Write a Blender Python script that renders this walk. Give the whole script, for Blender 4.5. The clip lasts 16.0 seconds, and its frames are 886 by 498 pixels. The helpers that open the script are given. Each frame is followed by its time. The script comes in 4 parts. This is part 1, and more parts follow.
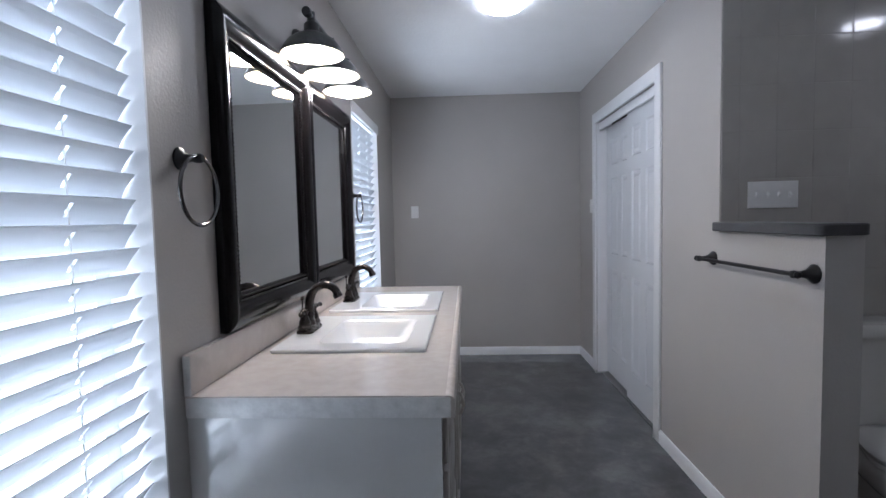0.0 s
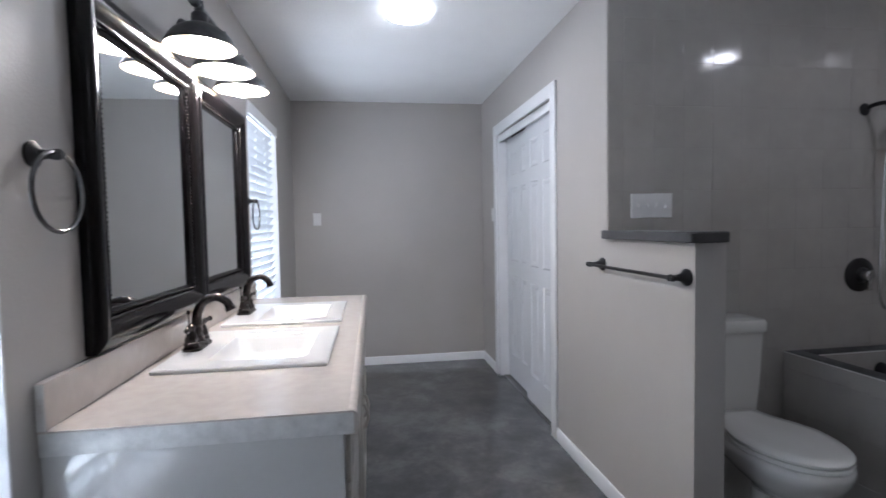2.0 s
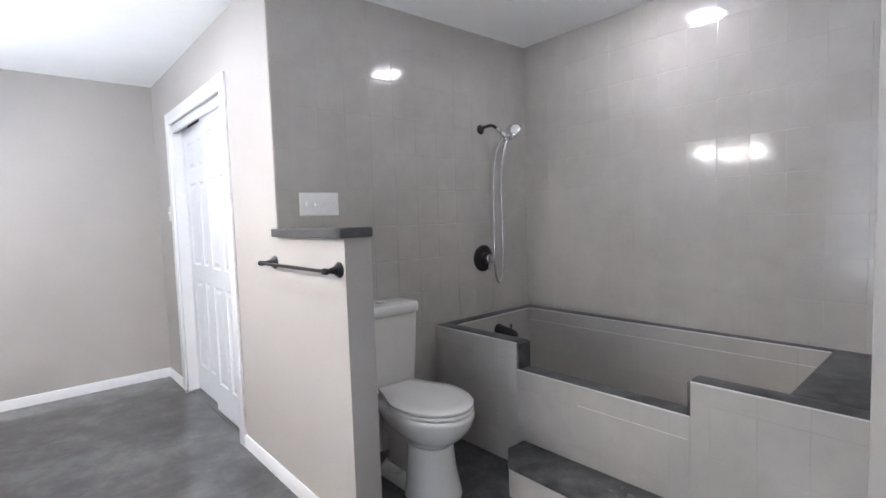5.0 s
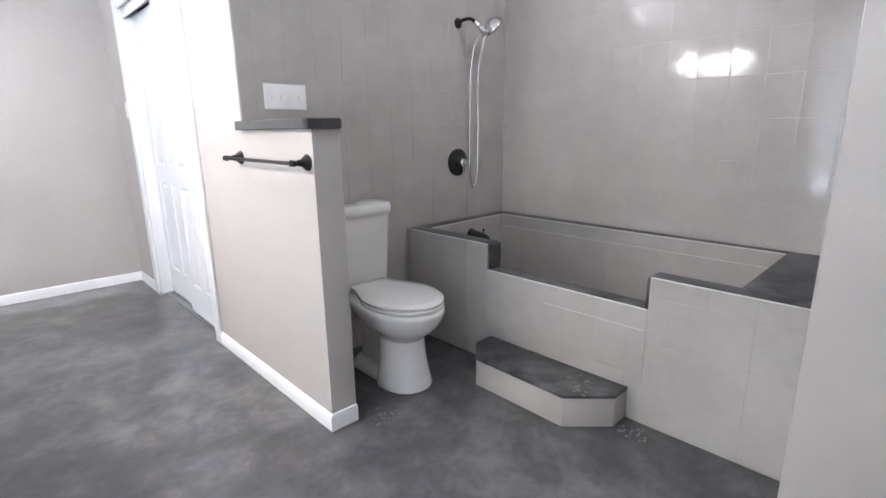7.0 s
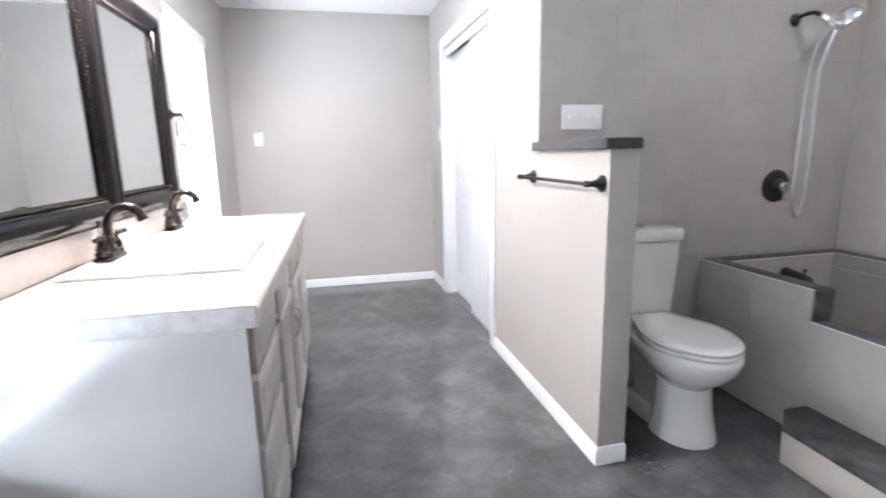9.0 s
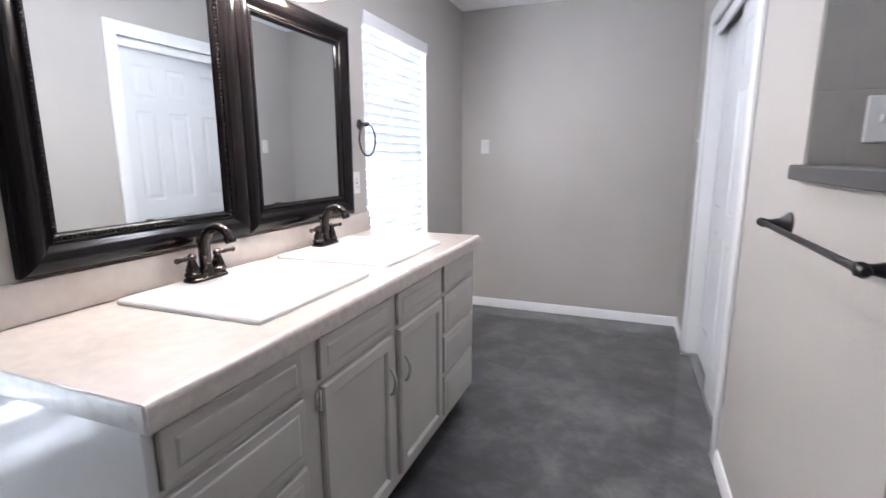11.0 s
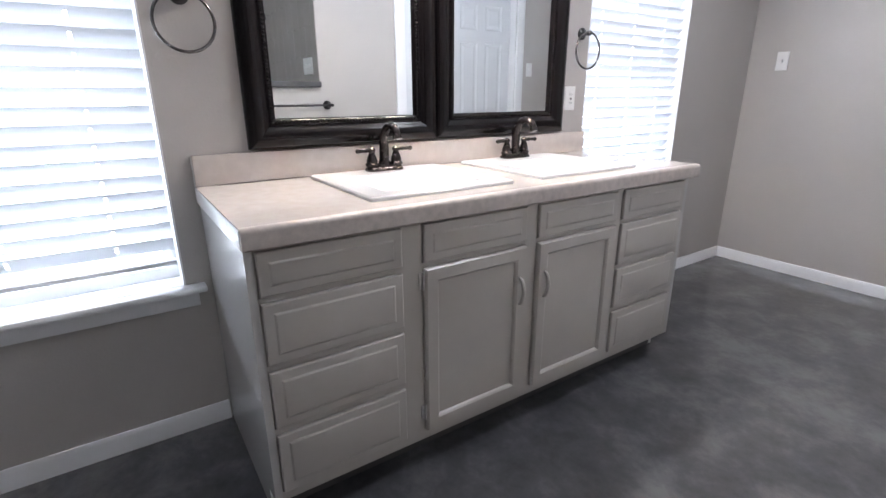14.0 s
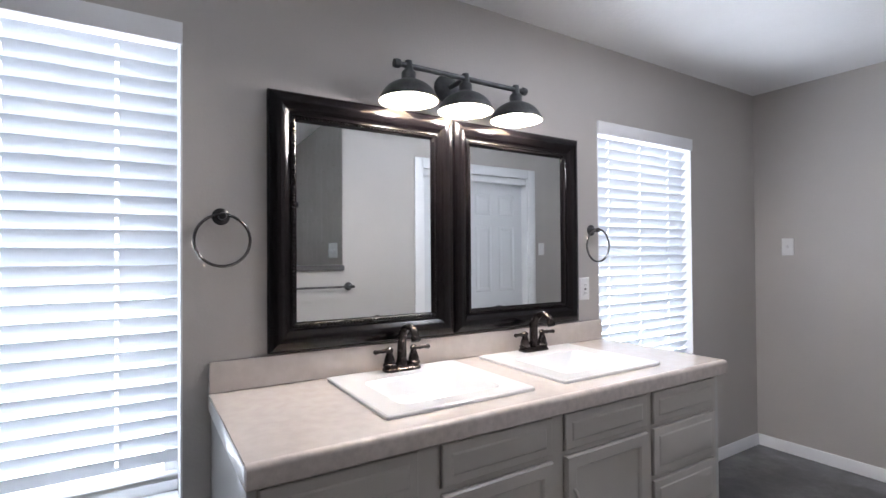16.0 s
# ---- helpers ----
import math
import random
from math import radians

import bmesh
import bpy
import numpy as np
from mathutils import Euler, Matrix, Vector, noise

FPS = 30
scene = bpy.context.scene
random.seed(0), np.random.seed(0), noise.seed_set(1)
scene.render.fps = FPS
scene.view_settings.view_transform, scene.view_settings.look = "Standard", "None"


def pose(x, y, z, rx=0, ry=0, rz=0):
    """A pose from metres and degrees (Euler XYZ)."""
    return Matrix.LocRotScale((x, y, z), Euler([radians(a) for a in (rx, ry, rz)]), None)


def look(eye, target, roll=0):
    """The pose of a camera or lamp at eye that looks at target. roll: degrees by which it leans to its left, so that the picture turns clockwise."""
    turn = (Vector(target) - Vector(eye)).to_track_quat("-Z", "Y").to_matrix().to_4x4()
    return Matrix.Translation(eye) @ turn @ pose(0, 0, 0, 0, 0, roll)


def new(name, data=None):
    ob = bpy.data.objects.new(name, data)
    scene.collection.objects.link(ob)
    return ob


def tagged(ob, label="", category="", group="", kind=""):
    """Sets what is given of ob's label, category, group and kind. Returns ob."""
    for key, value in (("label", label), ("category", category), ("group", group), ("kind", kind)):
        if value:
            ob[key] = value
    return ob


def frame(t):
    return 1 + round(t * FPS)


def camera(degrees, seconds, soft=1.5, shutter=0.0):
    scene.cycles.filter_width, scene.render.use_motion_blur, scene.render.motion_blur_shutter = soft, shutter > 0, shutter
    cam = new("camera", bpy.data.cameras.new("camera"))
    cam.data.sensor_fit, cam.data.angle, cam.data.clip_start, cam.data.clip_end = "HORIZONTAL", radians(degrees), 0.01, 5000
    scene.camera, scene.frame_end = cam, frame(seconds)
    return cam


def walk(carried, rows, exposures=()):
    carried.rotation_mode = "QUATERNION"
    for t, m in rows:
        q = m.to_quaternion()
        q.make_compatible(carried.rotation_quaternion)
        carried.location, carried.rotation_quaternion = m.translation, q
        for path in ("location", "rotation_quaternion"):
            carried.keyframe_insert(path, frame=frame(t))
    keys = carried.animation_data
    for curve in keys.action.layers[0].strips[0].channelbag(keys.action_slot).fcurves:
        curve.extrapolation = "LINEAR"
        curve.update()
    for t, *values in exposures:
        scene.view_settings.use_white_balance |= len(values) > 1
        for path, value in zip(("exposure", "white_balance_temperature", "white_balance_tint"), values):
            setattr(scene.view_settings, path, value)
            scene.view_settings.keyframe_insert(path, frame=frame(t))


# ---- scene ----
cam = camera(84.6, 16.0, shutter=0.4)
PATH = [
    (0, (0.69, -1.12, 1.305), (0.592, 0.874, 1.181), -1.3),
    (0.5, (0.65, -1.104, 1.302), (0.573, 0.891, 1.186), -1.1),
    (1, (0.64, -1.101, 1.3), (0.619, 0.895, 1.186), -1.1),
    (1.5, (0.658, -1.093, 1.3), (0.753, 0.902, 1.188), -0.6),
    (2, (0.695, -1.095, 1.303), (0.983, 0.882, 1.204), -1.0),
    (2.5, (0.74, -1.105, 1.309), (1.258, 0.825, 1.221), -1.0),
    (3, (0.776, -1.119, 1.312), (1.514, 0.739, 1.235), -1.1),
    (3.5, (0.819, -1.143, 1.311), (1.797, 0.601, 1.244), -1.0),
    (4, (0.852, -1.168, 1.314), (2.015, 0.458, 1.259), -0.8),
    (4.2, (0.863, -1.177, 1.31), (2.082, 0.408, 1.258), -0.8),
    (6.3, (0.899, -1.223, 1.232), (2.236, 0.207, 0.822), -0.8),
    (6.5, (0.903, -1.222, 1.216), (2.235, 0.197, 0.755), -0.8),
    (7, (0.9, -1.215, 1.215), (2.226, 0.206, 0.741), -0.7),
    (7.5, (0.898, -1.21, 1.215), (2.185, 0.254, 0.767), -0.8),
    (8, (0.894, -1.187, 1.223), (2.076, 0.37, 0.801), -1.2),
    (8.5, (0.861, -1.148, 1.236), (1.713, 0.612, 0.817), -1.1),
    (9, (0.847, -1.142, 1.225), (1.259, 0.776, 0.837), -1.2),
    (9.2, (0.852, -1.141, 1.251), (1.132, 0.799, 0.851), -1.5),
    (11.3, (1.426, -0.372, 1.286), (0.503, 1.366, 0.926), -0.4),
    (11.5, (1.445, -0.291, 1.266), (0.369, 1.354, 0.897), -0.9),
    (12, (1.469, -0.149, 1.27), (0.116, 1.283, 0.928), -0.4),
    (12.5, (1.585, -0.14, 1.264), (0.066, 1.107, 0.893), -0.7),
    (13, (1.711, -0.176, 1.236), (0.116, 0.954, 0.811), -0.0),
    (13.5, (1.773, -0.198, 1.202), (0.186, 0.897, 0.67), 0.0),
    (14, (1.781, -0.204, 1.18), (0.196, 0.853, 0.572), -0.2),
    (14.5, (1.767, -0.193, 1.217), (0.158, 0.892, 0.733), -0.4),
    (15, (1.746, -0.188, 1.287), (0.087, 0.91, 1.075), -0.5),
    (15.5, (1.747, -0.187, 1.333), (0.07, 0.903, 1.356), -0.7),
    (16, (1.747, -0.19, 1.333), (0.05, 0.867, 1.358), -0.4),
]
EXPOSURES = [(0.0, 0.35, 5800, 15), (0.5, 0.63, 5800, 15), (1.5, 0.65, 5860, 15), (2.5, 0.95, 6000, 15), (3.5, 1.33, 6200, 15),
             (4.2, 1.65, 6220, 15), (6.3, 2.17, 6220, 16), (9.2, 2.33, 6200, 16), (11.3, 1.35, 6200, 17), (12.2, 1.25, 6200, 17),
             (13.0, 1.05, 6200, 17), (14.0, 1.38, 6200, 17), (14.5, 1.62, 6180, 18), (15.0, 1.41, 6200, 17), (15.5, 1.17, 6200, 17),
             (16.0, 0.92, 6200, 17)]
walk(cam, [(t, look(e, g, r)) for t, e, g, r in PATH], EXPOSURES)

# ---- world and light ----
world = bpy.data.worlds.new("sky")
scene.world = world
world.use_nodes = True
wn = world.node_tree.nodes
sky = wn.new("ShaderNodeTexSky")
sky.sky_type, sky.sun_disc = "NISHITA", False
sky.sun_elevation, sky.sun_rotation = radians(48), radians(80)
wn["Background"].inputs["Strength"].default_value = 0.12
world.node_tree.links.new(sky.outputs["Color"], wn["Background"].inputs["Color"])

sun = new("sun", bpy.data.lights.new("sun", "SUN"))
sun.data.energy, sun.data.angle, sun.data.color = 2.5, radians(0.5), (1.0, 0.95, 0.88)
sun.matrix_basis = look((6.0, 1.2, 7.0), (0, 0, 0))

# the sides of the room
X_CLOSET, Y_FAR, Y_TILE, X_TUBWALL = 1.782, 3.484, 1.04, 3.594
Y_BACK, X_STUB, Y_STUB, Z_CEIL = -2.1, 2.54, -0.975, 2.44
WIN = {"window_1": (-1.276, -0.076, 0.556, 2.072), "window_2": (1.862, 2.716, 0.556, 2.035)}

WINDOW_WATTS = {"window_1": 16.0, "window_2": 15.0}
for key, (y0, y1, z0, z1) in WIN.items():
    lamp = new("window_daylight", bpy.data.lights.new("window_daylight", "AREA"))
    lamp.data.shape, lamp.data.size, lamp.data.size_y = "RECTANGLE", z1 - z0, y1 - y0
    lamp.data.energy, lamp.data.color = WINDOW_WATTS[key] * (z1 - z0) * (y1 - y0), (0.865, 0.94, 1.0)
    lamp.matrix_basis = pose(-0.20, (y0 + y1) / 2, (z0 + z1) / 2, 0, -90, 0)

CEILING_GLOW, TUB_GLOW, BULB_GLOW = 44.0, 20.0, 145.0


# ---- materials ----
def material(name, base, rough=0.5, metal=0.0, spread=0.12, scale=3.0, grain=60.0, bump=0.05, depth=0.001,
             rough_spread=0.08, second=None, coat=0.0, piece=0.0, stretch=(1, 1, 1), spec=0.5, coat_rough=0.08,
             warp=0.0, detail=6):
    """A Principled surface: two scales of colour variation, varied gloss and a fine relief."""
    m = bpy.data.materials.new(name)
    m.use_nodes = True
    nt = m.node_tree
    n, link = nt.nodes, nt.links.new
    bsdf = n["Principled BSDF"]
    geo = n.new("ShaderNodeNewGeometry")
    mp = n.new("ShaderNodeMapping")
    mp.inputs["Scale"].default_value = stretch
    link(geo.outputs["Position"], mp.inputs["Vector"])
    big, fine = n.new("ShaderNodeTexNoise"), n.new("ShaderNodeTexNoise")
    big.inputs["Scale"].default_value, big.inputs["Detail"].default_value = scale, detail
    big.inputs["Distortion"].default_value = warp
    fine.inputs["Scale"].default_value, fine.inputs["Detail"].default_value = grain, 3
    for t in (big, fine):
        link(mp.outputs["Vector"], t.inputs["Vector"])
    ramp = n.new("ShaderNodeValToRGB")
    lo = [c * (1 - spread) for c in base]
    hi = list(second) if second else [min(1, c * (1 + spread)) for c in base]
    ramp.color_ramp.elements[0].position, ramp.color_ramp.elements[1].position = 0.32, 0.68
    ramp.color_ramp.elements[0].color, ramp.color_ramp.elements[1].color = (*lo, 1), (*hi, 1)
    link(big.outputs["Fac"], ramp.inputs["Fac"])
    mix = n.new("ShaderNodeMix")
    mix.data_type, mix.blend_type = "RGBA", "MULTIPLY"
    mix.inputs["Factor"].default_value = 1.0
    tone = n.new("ShaderNodeMapRange")
    tone.inputs["To Min"].default_value, tone.inputs["To Max"].default_value = 1 - spread * 0.6, 1 + spread * 0.6
    link(fine.outputs["Fac"], tone.inputs["Value"])
    link(ramp.outputs["Color"], mix.inputs["A"])
    link(tone.outputs["Result"], mix.inputs["B"])
    colour = mix.outputs["Result"]
    if piece:
        info = n.new("ShaderNodeObjectInfo")
        vary = n.new("ShaderNodeMapRange")
        vary.inputs["To Min"].default_value, vary.inputs["To Max"].default_value = 1 - piece, 1 + piece
        link(info.outputs["Random"], vary.inputs["Value"])
        mul = n.new("ShaderNodeMix")
        mul.data_type, mul.blend_type = "RGBA", "MULTIPLY"
        mul.inputs["Factor"].default_value = 1.0
        link(colour, mul.inputs["A"])
        link(vary.outputs["Result"], mul.inputs["B"])
        colour = mul.outputs["Result"]
    link(colour, bsdf.inputs["Base Color"])
    gloss = n.new("ShaderNodeMapRange")
    gloss.inputs["To Min"].default_value = max(0.02, rough - rough_spread)
    gloss.inputs["To Max"].default_value = min(1, rough + rough_spread)
    link(big.outputs["Fac"], gloss.inputs["Value"])
    link(gloss.outputs["Result"], bsdf.inputs["Roughness"])
    bsdf.inputs["Metallic"].default_value = metal
    bsdf.inputs["Specular IOR Level"].default_value = spec
    bsdf.inputs["Coat Weight"].default_value = coat
    bsdf.inputs["Coat Roughness"].default_value = coat_rough
    if bump:
        b = n.new("ShaderNodeBump")
        b.inputs["Strength"].default_value, b.inputs["Distance"].default_value = bump, depth
        link(fine.outputs["Fac"], b.inputs["Height"])
        link(b.outputs["Normal"], bsdf.inputs["Normal"])
    return m


def glowing(name, colour, strength):
    m = bpy.data.materials.new(name)
    m.use_nodes = True
    bsdf = m.node_tree.nodes["Principled BSDF"]
    bsdf.inputs["Base Color"].default_value = (0.9, 0.9, 0.88, 1)
    bsdf.inputs["Emission Color"].default_value = (*colour, 1)
    bsdf.inputs["Emission Strength"].default_value = strength
    return m


def slat_material():
    """White faux-wood slats that let some daylight through."""
    m = material("blind_white", (0.765, 0.785, 0.815), 0.4, spread=0.02, bump=0.0)
    nt = m.node_tree
    tr = nt.nodes.new("ShaderNodeBsdfTranslucent")
    tr.inputs["Color"].default_value = (0.86, 0.89, 0.93, 1)
    mix = nt.nodes.new("ShaderNodeMixShader")
    mix.inputs["Fac"].default_value = 0.09
    nt.links.new(nt.nodes["Principled BSDF"].outputs["BSDF"], mix.inputs[1])
    nt.links.new(tr.outputs["BSDF"], mix.inputs[2])
    nt.links.new(mix.outputs["Shader"], nt.nodes["Material Output"].inputs["Surface"])
    return m


def glass_material():
    m = bpy.data.materials.new("window_glass")
    m.use_nodes = True
    b = m.node_tree.nodes["Principled BSDF"]
    b.inputs["Base Color"].default_value = (0.96, 0.98, 0.97, 1)
    b.inputs["Transmission Weight"].default_value, b.inputs["Roughness"].default_value = 1.0, 0.02
    b.inputs["IOR"].default_value = 1.45
    return m


def mirror_material():
    m = bpy.data.materials.new("mirror_silver")
    m.use_nodes = True
    b = m.node_tree.nodes["Principled BSDF"]
    b.inputs["Base Color"].default_value = (0.86, 0.89, 0.89, 1)
    b.inputs["Metallic"].default_value, b.inputs["Roughness"].default_value = 1.0, 0.015
    return m


def concrete_material():
    """Stained and sealed concrete: broad clouds, smaller mottling and fine specks under a clear sealer."""
    m = bpy.data.materials.new("sealed_concrete")
    m.use_nodes = True
    nt = m.node_tree
    n, link = nt.nodes, nt.links.new
    b = n["Principled BSDF"]
    geo = n.new("ShaderNodeNewGeometry")
    layers = []
    for scale, detail, rough, warp in ((1.5, 3, 0.5, 0.6), (5.0, 10, 0.60, 0.25), (30.0, 6, 0.65, 0.0)):
        t = n.new("ShaderNodeTexNoise")
        t.inputs["Scale"].default_value, t.inputs["Detail"].default_value = scale, detail
        t.inputs["Roughness"].default_value, t.inputs["Distortion"].default_value = rough, warp
        link(geo.outputs["Position"], t.inputs["Vector"])
        layers.append(t.outputs["Fac"])
    total = None
    for out, weight in zip(layers, (0.34, 0.50, 0.16)):
        k = n.new("ShaderNodeMath")
        k.operation = "MULTIPLY_ADD"
        k.inputs[1].default_value = weight
        link(out, k.inputs[0])
        if total is None:
            k.inputs[2].default_value = 0.0
        else:
            link(total, k.inputs[2])
        total = k.outputs["Value"]
    ramp = n.new("ShaderNodeValToRGB")
    e = ramp.color_ramp.elements
    e[0].position, e[0].color = 0.40, (0.046, 0.046, 0.050, 1)
    e[1].position, e[1].color = 0.61, (0.122, 0.122, 0.126, 1)
    mid = e.new(0.50)
    mid.color = (0.071, 0.071, 0.076, 1)
    link(total, ramp.inputs["Fac"])
    link(ramp.outputs["Color"], b.inputs["Base Color"])
    gloss = n.new("ShaderNodeMapRange")
    gloss.inputs["From Min"].default_value, gloss.inputs["From Max"].default_value = 0.35, 0.65
    gloss.inputs["To Min"].default_value, gloss.inputs["To Max"].default_value = 0.065, 0.105
    link(layers[1], gloss.inputs["Value"])
    link(gloss.outputs["Result"], b.inputs["Coat Roughness"])
    b.inputs["Roughness"].default_value = 0.42
    b.inputs["Specular IOR Level"].default_value = 0.15
    b.inputs["Coat Weight"].default_value = 1.0
    b.inputs["Coat IOR"].default_value = 1.50
    relief = n.new("ShaderNodeBump")
    relief.inputs["Strength"].default_value, relief.inputs["Distance"].default_value = 0.10, 0.0012
    link(layers[2], relief.inputs["Height"])
    link(relief.outputs["Normal"], b.inputs["Normal"])
    return m


PAINT = material("wall_paint", (0.46, 0.432, 0.408), 0.45, spread=0.03, scale=2.0, grain=105.0, bump=0.36, depth=0.0025)
CEILING = material("ceiling_texture", (0.90, 0.90, 0.90), 0.42, spread=0.02, scale=3.0, grain=55.0, bump=0.5, depth=0.004)
TRIM = material("trim_white", (0.80, 0.80, 0.81), 0.34, rough_spread=0.04, spread=0.025, scale=5.0, grain=80, bump=0.04)
DOORPAINT = material("door_white", (0.67, 0.68, 0.70), 0.36, spread=0.02, scale=4.0, grain=150, bump=0.1, depth=0.0006)
TILE = material("glazed_tile", (0.418, 0.392, 0.366), 0.10, spec=0.7, spread=0.05, scale=4.0, grain=16.0, bump=0.25, depth=0.0011,
                rough_spread=0.02, piece=0.012)
STEP_TILE = material("dull_step_tile", (0.418, 0.392, 0.366), 0.36, spread=0.05, scale=6.0, grain=30.0, bump=0.15, depth=0.001)
GROUT = material("painted_grout", (0.418, 0.392, 0.366), 0.12, spec=0.7, spread=0.05, scale=4.0, grain=16.0, bump=0.25, depth=0.0011, rough_spread=0.02)
CONCRETE = concrete_material()
DECK = material("dark_stained_top", (0.046, 0.046, 0.050), 0.46, spread=0.35, detail=9, scale=10.0, grain=45.0, bump=0.12,
                depth=0.002, second=(0.115, 0.115, 0.117), spec=0.3)
CAPSTONE = material("dark_cap", (0.065, 0.063, 0.065), 0.37, spread=0.2, scale=9.0, grain=70, bump=0.05)
CABINET = material("cabinet_paint", (0.45, 0.423, 0.388), 0.30, spread=0.035, scale=6.0, grain=50, bump=0.02, rough_spread=0.015, spec=0.7)
# same paint as the cabinet face, lightened to carry the window's light
END_PANEL_LIT = material("end_panel_gloss_lit", (0.58, 0.57, 0.55), 0.32, spread=0.03, scale=6.0, grain=60.0, bump=0.02, spec=0.6,
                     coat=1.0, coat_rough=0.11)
END_PANEL_LIT.node_tree.nodes["Principled BSDF"].inputs["Coat IOR"].default_value = 1.85
# pale laminate of the counter end; on the backsplash end, window light as colour
END_STRIP = material("pale_end_strip", (0.64, 0.63, 0.61), 0.30, spread=0.10, scale=30.0, grain=140.0, bump=0.3, depth=0.002, coat=0.6, coat_rough=0.2)
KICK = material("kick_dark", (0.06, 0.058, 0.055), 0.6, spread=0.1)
COUNTER = material("beige_counter", (0.60, 0.535, 0.49), 0.14, rough_spread=0.02, spread=0.035, scale=26.0, grain=420.0, bump=0.02,
                   second=(0.632, 0.570, 0.526), coat=0.5, coat_rough=0.05)
# front edge of the countertop, darker than its top
COUNTER_EDGE = material("darker_counter_edge", (0.47, 0.415, 0.38), 0.32, spread=0.12, scale=40.0, grain=330.0, bump=0.12, rough_spread=0.03, second=(0.54, 0.48, 0.44))
PORCELAIN = material("porcelain", (0.74, 0.735, 0.73), 0.14, spread=0.015, scale=3.0, grain=20, bump=0.0, coat=0.4)
BISCUIT = material("toilet_china", (0.76, 0.745, 0.72), 0.14, spread=0.015, scale=3.0, grain=20, bump=0.0, coat=0.4)
BRONZE = material("oiled_bronze", (0.035, 0.028, 0.026), 0.26, 0.75, spread=0.25, scale=30.0, grain=160, bump=0.03)
GUNMETAL = material("gunmetal", (0.13, 0.125, 0.125), 0.24, 1.0, spread=0.15, scale=30.0, grain=160, bump=0.02)
BLACK = material("black_metal", (0.018, 0.017, 0.018), 0.34, 0.3, spread=0.2, scale=25.0, grain=150, bump=0.03)
CHROME = material("chrome", (0.72, 0.73, 0.74), 0.12, 1.0, spread=0.04, scale=20.0, bump=0.0, rough_spread=0.04)
NICKEL = material("worn_nickel", (0.66, 0.65, 0.63), 0.38, 0.8, spread=0.15, scale=40.0, bump=0.02)
STEEL = material("worn_steel", (0.42, 0.42, 0.42), 0.32, 1.0, spread=0.1, scale=25.0, bump=0.02)
FRAME = material("espresso_frame", (0.0042, 0.0032, 0.0035), 0.19, spread=0.1, scale=2.0, grain=120, bump=0.0, rough_spread=0.004, spec=0.22)
BEAD = material("antique_bead", (0.010, 0.008, 0.008), 0.62, 0.0, spread=0.25, scale=60, grain=200, bump=0.0, spec=0.08)
PLATE = material("plate_white", (0.78, 0.77, 0.76), 0.35, spread=0.02, scale=20.0, bump=0.0)
NIGHT = material("closet_dark", (0.20, 0.19, 0.18), 0.8, spread=0.1)
ENAMEL = material("shade_enamel", (0.66, 0.54, 0.36), 0.4, spread=0.02, bump=0.0)
SHADE = material("shade_metal", (0.10, 0.105, 0.11), 0.36, 0.6, spread=0.2, scale=30, grain=120, bump=0.03)
VINYL = material("window_vinyl", (0.74, 0.75, 0.76), 0.4, spread=0.02, bump=0.0)
# pale tile edges, and the highlights painted along two tub joints
EDGE = material("pale_edge_and_glint", (0.62, 0.61, 0.59), 0.3, spread=0.05, scale=20, bump=0.0)
CORD = material("blind_cord", (0.80, 0.80, 0.80), 0.8, spread=0.05, bump=0.0)
EARTH = material("outside_ground", (0.12, 0.14, 0.07), 0.9, spread=0.3, scale=1.0, grain=8, bump=0.2)
STAIN = material("white_scuff", (0.135, 0.135, 0.135), 0.5, spread=0.3, scale=60, grain=300, bump=0.2)
BLIND, GLASS, MIRROR = slat_material(), glass_material(), mirror_material()
LED = glowing("led_diffuser", (0.93, 0.965, 1.0), CEILING_GLOW)
LED_TUB = glowing("led_diffuser_tub", (0.96, 0.97, 1.0), TUB_GLOW)
BULB = glowing("lamp_bulb", (1.0, 0.965, 0.905), BULB_GLOW)
# ---- geometry helpers ----
def finish(name, bm, mat, smooth=True, angle=35):
    bmesh.ops.recalc_face_normals(bm, faces=bm.faces[:])
    me = bpy.data.meshes.new(name)
    for f in bm.faces:
        f.smooth = smooth
    if smooth:
        for e in bm.edges:
            if len(e.link_faces) == 2 and e.calc_face_angle(0.0) > radians(angle):
                e.smooth = False
    bm.to_mesh(me)
    bm.free()
    me.materials.append(mat)
    return me


def part(name, bm, mat, parent, label="", at=None, angle=35):
    ob = new(name, finish(name, bm, mat, True, angle))
    ob.parent = parent
    if at is not None:
        ob.matrix_basis = at
    return tagged(ob, label)


def thing(name, label, category, place=(0, 0, 0), group="", turn=0):
    ob = new(name)
    ob.empty_display_size = 0.05
    ob.matrix_basis = pose(*place, 0, 0, turn)
    return tagged(ob, label, category, group)


def structure(name, bm, mat, label="", category=""):
    return tagged(new(name, finish(name, bm, mat)), label, category, kind="structure")


def box(lo, hi, bevel=0.0, bm=None, segs=2):
    bm = bm or bmesh.new()
    v = [bm.verts.new((x, y, z)) for x in (lo[0], hi[0]) for y in (lo[1], hi[1]) for z in (lo[2], hi[2])]
    fs = [bm.faces.new([v[i] for i in q]) for q in
          ((0, 1, 3, 2), (4, 6, 7, 5), (0, 4, 5, 1), (2, 3, 7, 6), (0, 2, 6, 4), (1, 5, 7, 3))]
    if bevel:
        es = list({e for f in fs for e in f.edges})
        bmesh.ops.bevel(bm, geom=es, offset=bevel, segments=segs, profile=0.5, affect="EDGES")
    return bm


